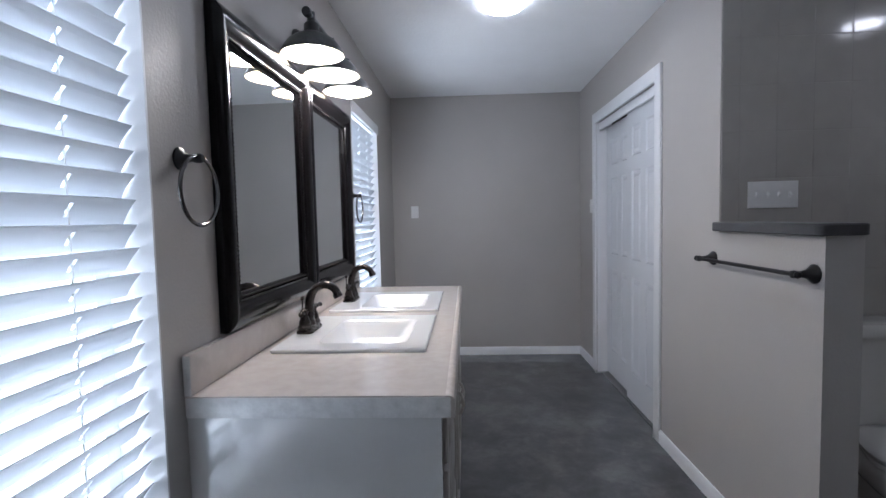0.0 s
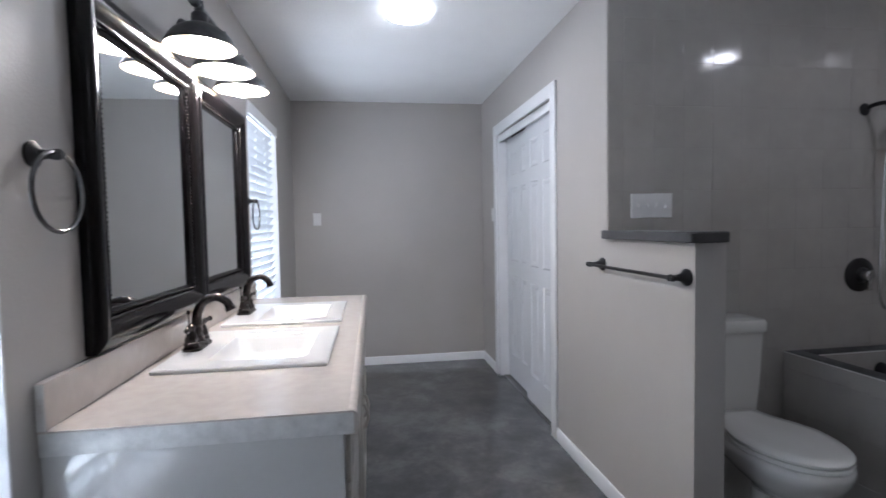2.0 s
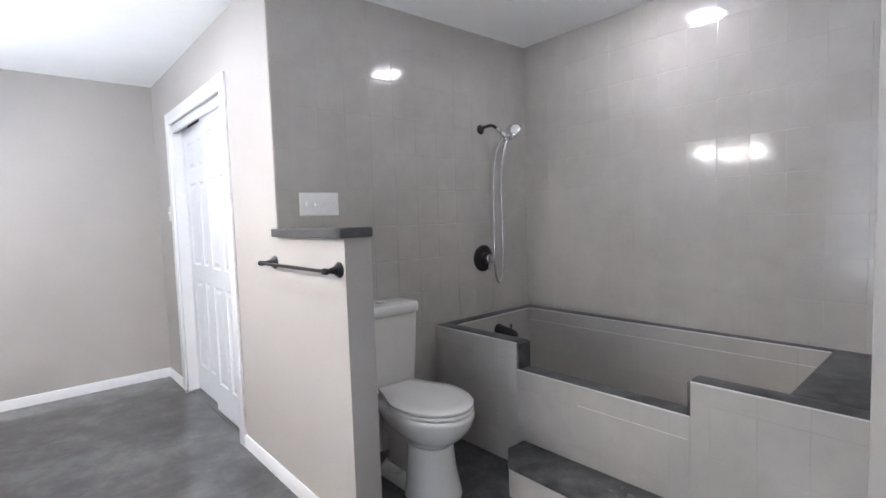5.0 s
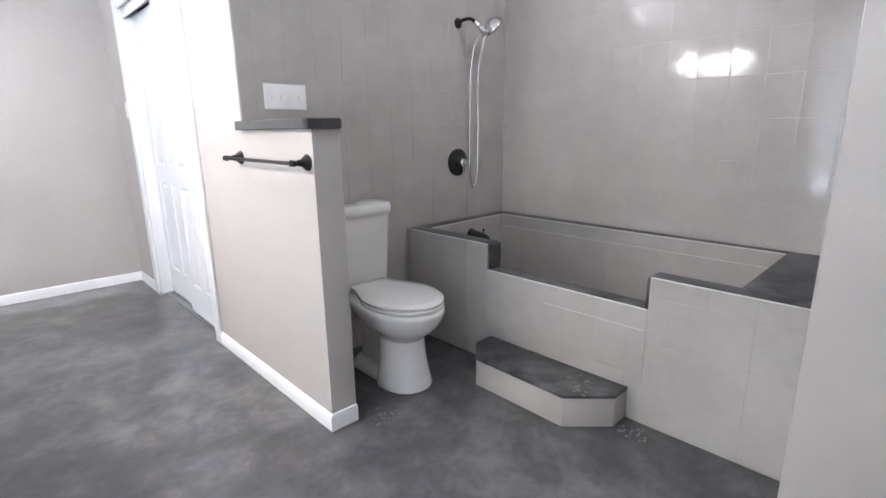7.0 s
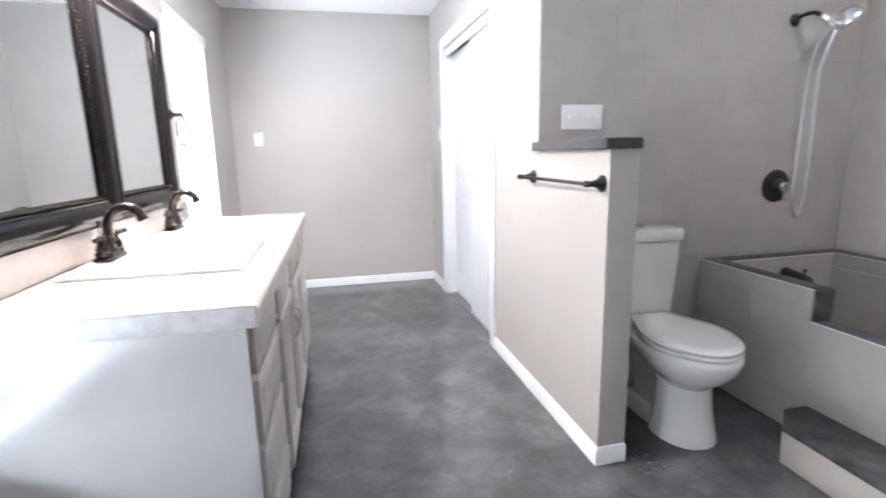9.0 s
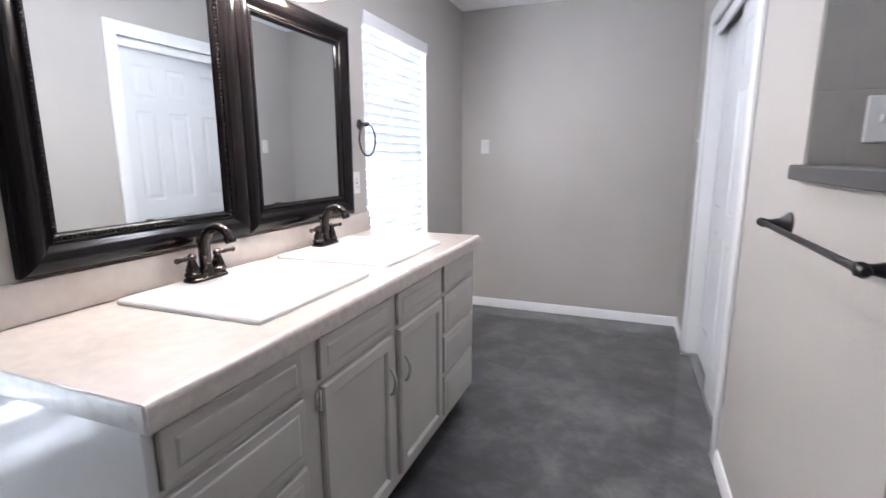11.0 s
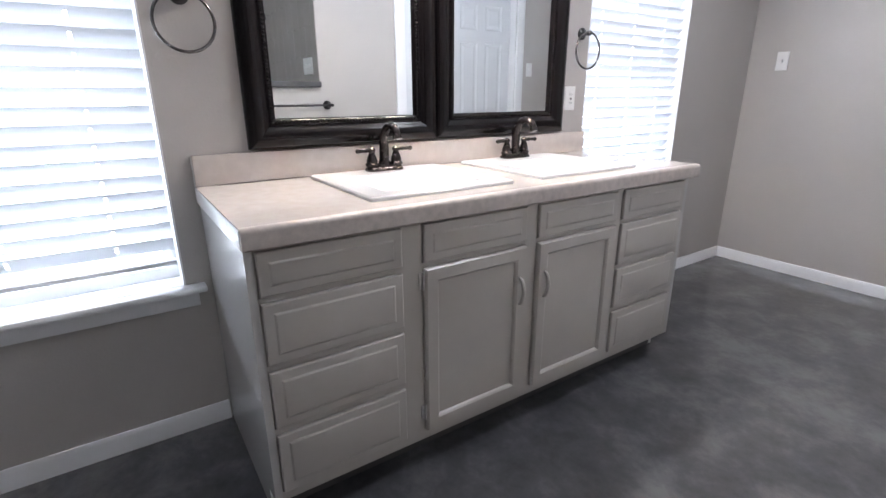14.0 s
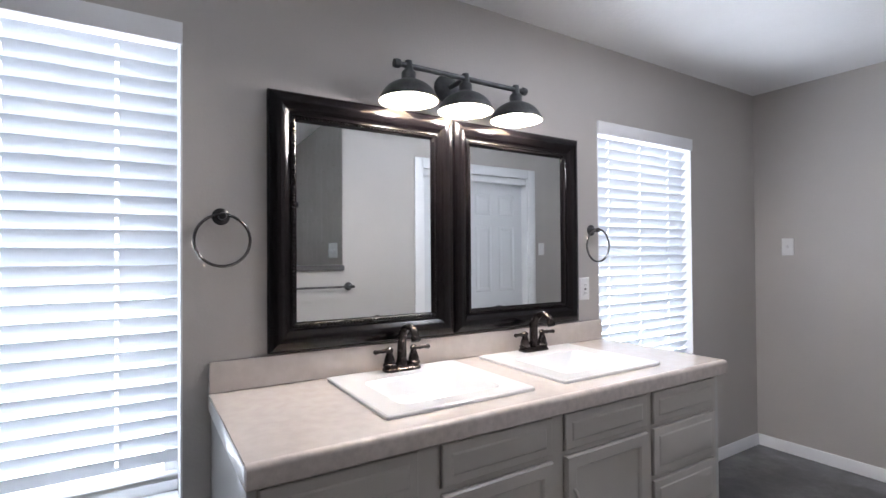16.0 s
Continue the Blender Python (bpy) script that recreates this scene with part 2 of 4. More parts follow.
def lathe(profile, steps=28, bm=None, m=None):
    """Turns (radius, height) pairs about z; m places the result."""
    bm = bm or bmesh.new()
    m = m or Matrix()
    rings = []
    for r, h in profile:
        if r < 1e-5:
            rings.append([bm.verts.new(m @ Vector((0, 0, h)))])
        else:
            rings.append([bm.verts.new(m @ Vector((r * math.cos(2 * math.pi * i / steps),
                                                   r * math.sin(2 * math.pi * i / steps), h))) for i in range(steps)])
    for a, b in zip(rings, rings[1:]):
        for i in range(steps):
            j = (i + 1) % steps
            if len(a) == 1 and len(b) > 1:
                bm.faces.new((a[0], b[i], b[j]))
            elif len(b) == 1 and len(a) > 1:
                bm.faces.new((a[i], a[j], b[0]))
            elif len(a) > 1:
                bm.faces.new((a[i], a[j], b[j], b[i]))
    for ring, flip in ((rings[0], True), (rings[-1], False)):
        if len(ring) > 1:
            bm.faces.new(ring[::-1] if flip else ring)
    return bm


def loft(rings, bm=None, cap_start=True, cap_end=True):
    """Skins closed rings that have the same number of points."""
    bm = bm or bmesh.new()
    rows = [[bm.verts.new(p) for p in ring] for ring in rings]
    n = len(rows[0])
    for a, b in zip(rows, rows[1:]):
        for i in range(n):
            j = (i + 1) % n
            bm.faces.new((a[i], a[j], b[j], b[i]))
    if cap_start:
        bm.faces.new(rows[0][::-1])
    if cap_end:
        bm.faces.new(rows[-1])
    return bm


def tube(points, radius, steps=12, bm=None, closed=False):
    """A round rod along a line; radius is a number or one per point."""
    pts = [Vector(p) for p in points]
    n = len(pts)
    rad = radius if isinstance(radius, (list, tuple)) else [radius] * n
    rings, up = [], Vector((0.13, 0.27, 0.95))
    for i, p in enumerate(pts):
        a = pts[(i - 1) % n] if closed or i else p
        b = pts[(i + 1) % n] if closed or i < n - 1 else p
        d = (b - a).normalized()
        side = up - d * up.dot(d)
        if side.length < 0.05:
            side = Vector((1, 0.2, 0)) - d * d.x
        side.normalize()
        up = side
        other = d.cross(side)
        rings.append([p + rad[i] * (math.cos(2 * math.pi * k / steps) * side + math.sin(2 * math.pi * k / steps) * other)
                      for k in range(steps)])
    if closed:
        return loft(rings + [rings[0]], bm, False, False)
    return loft(rings, bm)


def bend(points, n=6):
    """A smooth line through the points (Catmull-Rom)."""
    p = [Vector(q) for q in points]
    p = [2 * p[0] - p[1]] + p + [2 * p[-1] - p[-2]]
    out = []
    for i in range(1, len(p) - 2):
        for k in range(n):
            t = k / n
            a, b, c, d = p[i - 1:i + 3]
            out.append(0.5 * (2 * b + (c - a) * t + (2 * a - 5 * b + 4 * c - d) * t * t + (3 * b - a - 3 * c + d) * t ** 3))
    return out + [p[-2]]


def prism(outline, z0, z1, bevel=0.0):
    bm = loft([[(x, y, z0) for x, y in outline], [(x, y, z1) for x, y in outline]])
    if bevel:
        bmesh.ops.bevel(bm, geom=bm.edges[:], offset=bevel, segments=2, profile=0.5, affect="EDGES")
    return bm


def round_rect(cx, cy, hx, hy, r, z, n=5):
    """A ring: a rectangle with round corners, at the height z."""
    out = []
    for sx, sy, a0 in ((1, 1, 0), (-1, 1, 90), (-1, -1, 180), (1, -1, 270)):
        for k in range(n + 1):
            a = radians(a0 + 90 * k / n)
            out.append((cx + sx * (hx - r) + r * math.cos(a), cy + sy * (hy - r) + r * math.sin(a), z))
    return out


def slab(u, v, holes, w0, w1, place):
    """A sheet from u[0] to u[1] and v[0] to v[1] with rectangular holes (u0, u1, v0, v1) right through it.
    place(u, v, w) gives the point."""
    us = sorted({*u, *[h[i] for h in holes for i in (0, 1)]})
    vs = sorted({*v, *[h[i] for h in holes for i in (2, 3)]})
    bm, made = bmesh.new(), {}

    def vert(i, j, w):
        key = (i, j, w)
        if key not in made:
            made[key] = bm.verts.new(place(us[i], vs[j], w))
        return made[key]

    def solid(i, j):
        if not (0 <= i < len(us) - 1 and 0 <= j < len(vs) - 1):
            return False
        a, b = (us[i] + us[i + 1]) / 2, (vs[j] + vs[j + 1]) / 2
        return not any(h[0] < a < h[1] and h[2] < b < h[3] for h in holes)

    for i in range(len(us) - 1):
        for j in range(len(vs) - 1):
            if not solid(i, j):
                continue
            for w in (w0, w1):
                bm.faces.new([vert(*q, w) for q in ((i, j), (i + 1, j), (i + 1, j + 1), (i, j + 1))])
            for di, dj, a, b in ((-1, 0, (i, j), (i, j + 1)), (1, 0, (i + 1, j), (i + 1, j + 1)),
                                 (0, -1, (i, j), (i + 1, j)), (0, 1, (i, j + 1), (i + 1, j + 1))):
                if not solid(i + di, j + dj):
                    bm.faces.new((vert(*a, w0), vert(*b, w0), vert(*b, w1), vert(*a, w1)))
    return bm


def along_y(u, v, w):
    return (w, u, v)


def flat(u, v, w):
    return (u, v, w)


# ---- the setting ----
floor = structure("floor", box((-0.0, Y_BACK - 0.15, -0.1), (X_TUBWALL + 0.15, Y_FAR, 0.0)), CONCRETE,
                  "dark grey cloudy sealed concrete floor", "floor")
ceiling = structure("ceiling", box((-0.16, Y_BACK - 0.15, Z_CEIL), (X_TUBWALL + 0.15, Y_FAR + 0.15, Z_CEIL + 0.1)), CEILING,
                    "white lightly textured ceiling", "ceiling")
ground = structure("ground", box((-400, -400, -0.5), (400, 400, -0.3)), EARTH, "grassy ground outside", "ground")
wall_west = structure("wall_west", slab((Y_BACK - 0.15, Y_FAR + 0.15), (-0.1, Z_CEIL),
                                        [w for w in WIN.values()], -0.16, 0.0, along_y), PAINT,
                      "warm grey painted wall with two windows", "wall")
wall_north = structure("wall_north", box((0.0, Y_FAR, -0.1), (X_CLOSET + 0.1, Y_FAR + 0.15, Z_CEIL)), PAINT,
                       "warm grey painted wall", "wall")
CL0, CL1, CLZ = 1.715, 2.94, 2.05
HALF_Y, HALF_Z, HALF_T = 0.425, 1.226, 0.118
wall_closet = structure("wall_closet", slab((HALF_Y, Y_FAR + 0.05), (0.0, Z_CEIL), [(CL0, CL1, 0.0, CLZ), (HALF_Y, Y_TILE + 0.004, HALF_Z, Z_CEIL)], X_CLOSET,
                                            X_CLOSET + HALF_T, along_y), PAINT,
                        "warm grey painted wall with a closet opening and a half-height end", "wall")
closet_box = structure("closet_wall", slab((CL0 - 0.2, CL1 + 0.2), (0.0, Z_CEIL), [], X_CLOSET + 0.72, X_CLOSET + 0.76, along_y),
                       NIGHT, "dim closet back wall", "wall")
for y0, y1 in ((CL0 - 0.24, CL0 - 0.2), (CL1 + 0.2, CL1 + 0.24)):
    structure("closet_wall", box((X_CLOSET + HALF_T - 0.03, y0, 0.0), (X_CLOSET + 0.76, y1, Z_CEIL)), NIGHT, "dim closet side wall", "wall")
wall_south = structure("wall_south", box((0.0, Y_BACK - 0.15, 0.0), (X_STUB, Y_BACK, Z_CEIL)), PAINT,
                       "warm grey painted wall", "wall")
wall_stub = structure("wall_stub", box((X_STUB, Y_BACK - 0.15, 0.0), (X_TUBWALL + 0.15, Y_STUB, Z_CEIL), 0.012), PAINT,
                      "light grey painted wall at the end of the tub", "wall")
wall_tile_north = structure("wall_tile_north", box((X_CLOSET + 0.004, Y_TILE, 0.0), (X_TUBWALL + 0.15, Y_TILE + 0.12, Z_CEIL)),
                            GROUT, "grey glazed tile wall behind the toilet and tub", "wall")
wall_tile_east = structure("wall_tile_east", box((X_TUBWALL, Y_STUB, 0.0), (X_TUBWALL + 0.12, Y_TILE, Z_CEIL)),
                           GROUT, "grey glazed tile wall beside the tub", "wall")
BASE_H, BASE_T = 0.074, 0.013


def baseboard(x0, y0, x1, y1):
    """A white skirting along a wall; it has an eased top edge."""
    a = Vector((x1 - x0, y1 - y0, 0)).normalized()
    nrm = Vector((-a.y, a.x, 0))
    prof = [(0, 0), (BASE_T, 0), (BASE_T, BASE_H - 0.012), (BASE_T * 0.5, BASE_H), (0, BASE_H)]
    rings = [[Vector((x, y, 0)) + nrm * p + Vector((0, 0, q)) for p, q in prof] for x, y in ((x0, y0), (x1, y1))]
    return structure("baseboard", loft(rings), TRIM, "white painted baseboard", "baseboard")


baseboard(0.0, 0.0, 0.0, Y_BACK)
baseboard(0.0, Y_FAR, 0.0, 1.87)
baseboard(X_CLOSET, Y_FAR, 0.0, Y_FAR)
SKEWED = [wall_closet,
          baseboard(X_CLOSET, CL1 + 0.07, X_CLOSET, Y_FAR + 0.03),
          baseboard(X_CLOSET, HALF_Y - BASE_T, X_CLOSET, CL0 - 0.075),
          baseboard(X_CLOSET + HALF_T, HALF_Y, X_CLOSET, HALF_Y)]

# closet casing: white boards round the opening
casing = tagged(new("closet_trim"), "white painted casing round the closet opening", "door trim", kind="structure")
for nm, lo, hi in (("side_casing", (CL0 - 0.075, 0.0), (CL0 + 0.004, CLZ + 0.08)), ("side_casing", (CL1 - 0.004, 0.0), (CL1 + 0.075, CLZ + 0.08)),
                   ("head_casing", (CL0 + 0.004, CLZ - 0.004), (CL1 - 0.004, CLZ + 0.08))):
    part(nm, box((X_CLOSET - 0.017, lo[0], lo[1]), (X_CLOSET + 0.0, hi[0], hi[1]), 0.004), TRIM, casing)
for nm, lo, hi in (("jamb", (CL0 + 0.0, 0), (CL0 + 0.016, CLZ)), ("jamb", (CL1 - 0.016, 0), (CL1, CLZ))):
    part(nm, box((X_CLOSET + 0.001, lo[0], lo[1]), (X_CLOSET + 0.119, hi[0], hi[1]), 0.002), TRIM, casing)
part("track_fascia", box((X_CLOSET + 0.012, CL0 + 0.016, CLZ - 0.062), (X_CLOSET + 0.030, CL1 - 0.016, CLZ - 0.004), 0.003), TRIM, casing,
     "white board that hides the sliding track")
part("floor_track", box((X_CLOSET + 0.03, CL0 + 0.016, 0.0), (X_CLOSET + 0.10, CL1 - 0.016, 0.006), 0.001), STEEL, casing, "thin metal floor track")


def closet_door(name, y0, y1, x, label):
    """A six-panel sliding door: stiles and rails proud of sunk fields, with raised centres."""
    d = tagged(new(name), label, "door", "sliding closet doors", "structure")
    d.matrix_basis = pose(x, y0, 0.016)
    w, h = y1 - y0, CLZ - 0.062
    st, mid = 0.095, 0.085
    c0, c1 = (st, (w - mid) / 2), ((w + mid) / 2, w - st)
    rows = [(0.20, 0.86), (0.98, 1.58), (1.68, h - 0.11)]
    holes = [(*c, *r) for c in (c0, c1) for r in rows]
    bm = slab((0, w), (0, h), holes, 0.0, 0.034, along_y)
    part("door_frame", bm, DOORPAINT, d)
    for (a, b, lo, hi) in holes:
        def ring(i, dx):
            return [(dx, a + i, lo + i), (dx, b - i, lo + i), (dx, b - i, hi - i), (dx, a + i, hi - i)]
        bm = loft([ring(0.0, 0.001), ring(0.010, 0.007), ring(0.022, 0.007), ring(0.042, 0.002)], cap_start=False)
        part("panel", bm, DOORPAINT, d, angle=12)
    return d


SKEWED += [casing, closet_door("door_1", CL0 + 0.018, 2.33, X_CLOSET + 0.040, "white six-panel sliding closet door, closed"),
           closet_door("door_2", 2.29, CL1 - 0.018, X_CLOSET + 0.078, "white six-panel sliding closet door behind the other")]
guide = thing("door_guide", "small metal floor guide under the sliding doors", "door guide", (X_CLOSET - 0.004, CL1 - 0.03, 0.0))
SKEWED.append(guide)
part("bracket", box((-0.02, -0.018, 0.0), (0.03, 0.018, 0.004), 0.001), STEEL, guide)
part("pin", lathe([(0.006, 0.004), (0.006, 0.022), (0.0, 0.024)], 12, m=pose(-0.008, 0, 0)), STEEL, guide)


def window(name, y0, y1, z0, z1):
    """A sash window in a plain opening with white reveals, a stool and an apron."""
    w = tagged(new(name), "white vinyl window in a plain opening", "window", kind="structure")
    for nm, lo, hi in (("reveal", (y1 - 0.005, z0), (y1 + 0.001, z1)), ("reveal", (y0 - 0.001, z0), (y0 + 0.005, z1)),
                       ("reveal", (y0 + 0.005, z1 - 0.005), (y1 - 0.005, z1 + 0.001))):
        part(nm, box((-0.16, lo[0], lo[1]), (0.0015, hi[0], hi[1])), TRIM, w)
    zm = (z0 + z1) / 2
    f = 0.045
    outer = slab((y0 + 0.005, y1 - 0.005), (z0, z1 - 0.005), [(y0 + f, y1 - f, z0 + f, zm - 0.02), (y0 + f, y1 - f, zm + 0.02, z1 - f)],
                 -0.155, -0.105, along_y)
    part("window_frame", outer, VINYL, w)
    for lo, hi in ((z0 + f, zm - 0.02), (zm + 0.02, z1 - f)):
        pane = part("pane", box((-0.134, y0 + f + 0.001, lo + 0.001), (-0.130, y1 - f - 0.001, hi - 0.001)), GLASS, w)
        pane.visible_shadow = False
    part("window_sill", box((-0.104, y0 + 0.006, z0 - 0.0), (0.0, y1 - 0.006, z0 + 0.004)), TRIM, w)
    part("stool", box((0.001, y0 - 0.06, z0 - 0.018), (0.055, y1 + 0.06, z0 + 0.004), 0.006), TRIM, w)
    part("apron", box((0.001, y0 - 0.035, z0 - 0.075), (0.016, y1 + 0.035, z0 - 0.019), 0.003), TRIM, w)
    return w


for key, size in WIN.items():
    window(key, *size)


def blind(y0, y1, z0, z1, label):
    """A two-and-a-half-inch slatted blind hung inside the opening, slats tilted, with a valance, cords and a bottom rail."""
    b = thing("window_blind", label, "blind", (-0.045, (y0 + y1) / 2, z0), "window blinds")
    half, top = (y1 - y0) / 2 - 0.011, z1 - z0
    part("valance", box((0.047, -half - 0.012, top - 0.066), (0.059, half + 0.012, top + 0.004), 0.003), TRIM, b)
    part("headrail", box((-0.030, -half, top - 0.055), (0.018, half, top - 0.008), 0.002), VINYL, b)
    cords = [c for c in (half - 0.163 - 0.272 * k for k in range(3, -1, -1)) if c > -half + 0.04]
    pitch, width, tilt = 0.053, 0.062, radians(-56)
    z = top - 0.10
    k = 0
    shape = None
    while z > 0.10:
        if shape is None:
            prof = []
            for i in range(5):
                d = -0.5 + i / 4
                prof.append((d * width, 0.003 * (1 - 4 * d * d)))

            def strip(bm, i0, i1, ya, yb):
                """A piece of the slat between two points of its section and two places along it."""
                p = prof[i0:i1 + 1]
                ring = [(x, h + 0.0014) for x, h in p] + [(x, h - 0.0014) for x, h in reversed(p)]
                rot = [(x * math.cos(tilt) - h * math.sin(-tilt), x * math.sin(-tilt) + h * math.cos(tilt)) for x, h in ring]
                loft([[(x, y, h) for x, h in rot] for y in (ya, yb)], bm)

            bm = bmesh.new()
            strip(bm, 0, 1, -half, half)
            strip(bm, 3, 4, -half, half)
            cuts = [-half] + [c + e for c in cords for e in (-0.0045, 0.0045)] + [half]
            for ya, yb in zip(cuts[::2], cuts[1::2]):
                strip(bm, 1, 3, ya, yb)
            shape = finish("slat", bm, BLIND)
        ob = new("slat", shape)
        ob.parent = b
        ob.matrix_basis = pose(0, 0, z, random.uniform(-0.25, 0.25), random.uniform(-2.0, 2.0), 0)
        z -= pitch
        k += 1
    part("bottom_rail", box((-0.024, -half, 0.072), (0.024, half, 0.088), 0.004), VINYL, b)
    for y in cords:
        part("lift_cord", tube([(0.0, y, 0.085), (0.0, y, top - 0.05)], 0.0013, 6), CORD, b)
    return b


blind(*WIN["window_1"], "white slatted blind, lowered and tilted nearly shut")
blind(*WIN["window_2"], "white slatted blind beside the vanity, tilted nearly shut")

# ---- the vanity ----
V_END, V_TOP, V_FACE = 1.852, 0.845, 0.622
vanity = thing("vanity_cabinet", "greige painted vanity cabinet with raised drawers and two doors", "vanity cabinet", (0, 0, 0))
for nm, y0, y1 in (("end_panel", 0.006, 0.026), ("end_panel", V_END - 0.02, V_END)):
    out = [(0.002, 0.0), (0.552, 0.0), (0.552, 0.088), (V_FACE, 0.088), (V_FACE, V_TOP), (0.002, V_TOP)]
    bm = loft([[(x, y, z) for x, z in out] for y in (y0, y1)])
    part(nm, bm, END_PANEL_LIT, vanity, "glossy painted end panel with window light in its colour")
BANK_A, BANK_B, DOOR_A, DOOR_B = (0.030, 0.424), (1.408, 1.806), (0.497, 0.900), (0.957, 1.367)
ROWS = [(0.708, 0.824), (0.520, 0.690), (0.330, 0.500), (0.122, 0.308)]
# openings run past the fronts' lower and left edges to imitate shadow lines
holes = [(a - 0.002, b - 0.015, lo - 0.004, hi - 0.012) for a, b in (BANK_A, BANK_B) for lo, hi in ROWS]
holes += [(a - 0.002, b - 0.015, lo, hi) for a, b in (DOOR_A, DOOR_B) for lo, hi in ((0.122, 0.675), (0.704, 0.812))]
part("face_frame", slab((0.026, V_END - 0.02), (0.088, V_TOP), holes, V_FACE - 0.02, V_FACE, along_y), CABINET, vanity)
part("floor_panel", box((0.004, 0.026, 0.088), (V_FACE - 0.021, V_END - 0.02, 0.104)), CABINET, vanity)
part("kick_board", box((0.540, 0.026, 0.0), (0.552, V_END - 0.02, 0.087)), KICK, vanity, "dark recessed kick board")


def raised_front(nm, y0, y1, z0, z1, edge=0.027):
    """A drawer front whose rim slopes up to a raised field."""
    x = V_FACE + 0.001

    def ring(i, dx):
        return [(x + dx, y0 + i, z0 + i), (x + dx, y1 - i, z0 + i), (x + dx, y1 - i, z1 - i), (x + dx, y0 + i, z1 - i)]
    bm = loft([ring(0, 0), ring(0, 0.008), ring(0.002, 0.0105), ring(0.004, 0.0115), ring(edge, 0.0132), ring(edge + 0.005, 0.0158), ring(edge + 0.008, 0.0164)])
    return part(nm, bm, CABINET, vanity, angle=12)


for a, b in (BANK_A, BANK_B):
    for lo, hi in ROWS:
        raised_front("drawer_front", a, b, lo, hi)
for a, b in (DOOR_A, DOOR_B):
    raised_front("false_drawer_front", a, b, 0.708, 0.824)


def cabinet_door(y0, y1, z0, z1, hinge):
    x = V_FACE + 0.001

    def ring(i, dx):
        return [(x + dx, y0 + i, z0 + i), (x + dx, y1 - i, z0 + i), (x + dx, y1 - i, z1 - i), (x + dx, y0 + i, z1 - i)]
    bm = loft([ring(0, 0), ring(0, 0.012), ring(0.005, 0.018), ring(0.040, 0.018), ring(0.046, 0.0135), ring(0.050, 0.007)])
    d = part("door", bm, CABINET, vanity, angle=12)
    yh = y1 - 0.03 if hinge == "low" else y0 + 0.03
    zc = 0.535
    pts = bend([(x + 0.016, yh, zc + 0.048), (x + 0.030, yh, zc + 0.038), (x + 0.040, yh, zc), (x + 0.030, yh, zc - 0.038), (x + 0.016, yh, zc - 0.048)], 5)
    n = len(pts)
    part("handle", tube(pts, [0.0045 + 0.0025 * math.sin(math.pi * i / (n - 1)) for i in range(n)], 10), CABINET, d, "painted bow handle")
    ye = y0 if hinge == "low" else y1
    s = -1 if hinge == "low" else 1
    for z in (z0 + 0.045, z1 - 0.065):
        bm = box((x, min(ye, ye + s * 0.016), z), (x + 0.004, max(ye, ye + s * 0.016), z + 0.05), 0.001)
        lathe([(0.0045, -0.004), (0.0045, 0.054)], 10, bm, pose(x + 0.006, ye + s * 0.003, z))
        part("hinge", bm, NICKEL, d, "small worn nickel hinge")
    return d


cabinet_door(*DOOR_A, 0.125, 0.690, "low")
cabinet_door(*DOOR_B, 0.125, 0.690, "high")

SINKS = (0.372, 1.036)
SX0, SX1, SW = 0.058, 0.556, 0.532
C_Z, C_X, C_END = 0.890, 0.655, 1.872
counter = thing("countertop", "glossy beige countertop with a short backsplash", "countertop", (0, 0, 0))
hs = [(SX0 + 0.02, SX1 - 0.02, y + 0.02, y + SW - 0.02) for y in SINKS]
part("top", slab((0.002, C_X - 0.022), (0.0, C_END), hs, V_TOP + 0.0005, C_Z, flat), COUNTER, counter)
nose = []
for k in range(7):
    a = radians(90 - 15 * k)
    nose.append((C_X - 0.014 + 0.014 * math.cos(a), C_Z - 0.014 + 0.014 * math.sin(a)))
prof = [(C_X - 0.022, C_Z)] + nose + [(C_X, V_TOP - 0.006), (C_X - 0.004, V_TOP - 0.010), (C_X - 0.030, V_TOP - 0.010), (C_X - 0.030, V_TOP), (C_X - 0.022, V_TOP)]
part("front_edge", loft([[(x, y, z) for x, z in prof] for y in (0.0, C_END)]), COUNTER_EDGE, counter, "rounded front edge, darker than the top")
part("end_strip", box((0.004, -0.0022, V_TOP - 0.008), (C_X - 0.010, 0.0, C_Z - 0.004), 0.0008), END_STRIP, counter, "pale chipped laminate end strip")
# added strip: its pale colour is the window's light on the backsplash end
part("end_strip", box((0.002, -0.0022, C_Z + 0.001), (0.020, 0.0, 0.989), 0.0008), END_STRIP, counter, "pale end strip with window light in its colour")
part("backsplash", box((0.001, 0.0, C_Z + 0.0005), (0.021, 1.862, 0.992), 0.004), COUNTER, counter, "low matching backsplash")


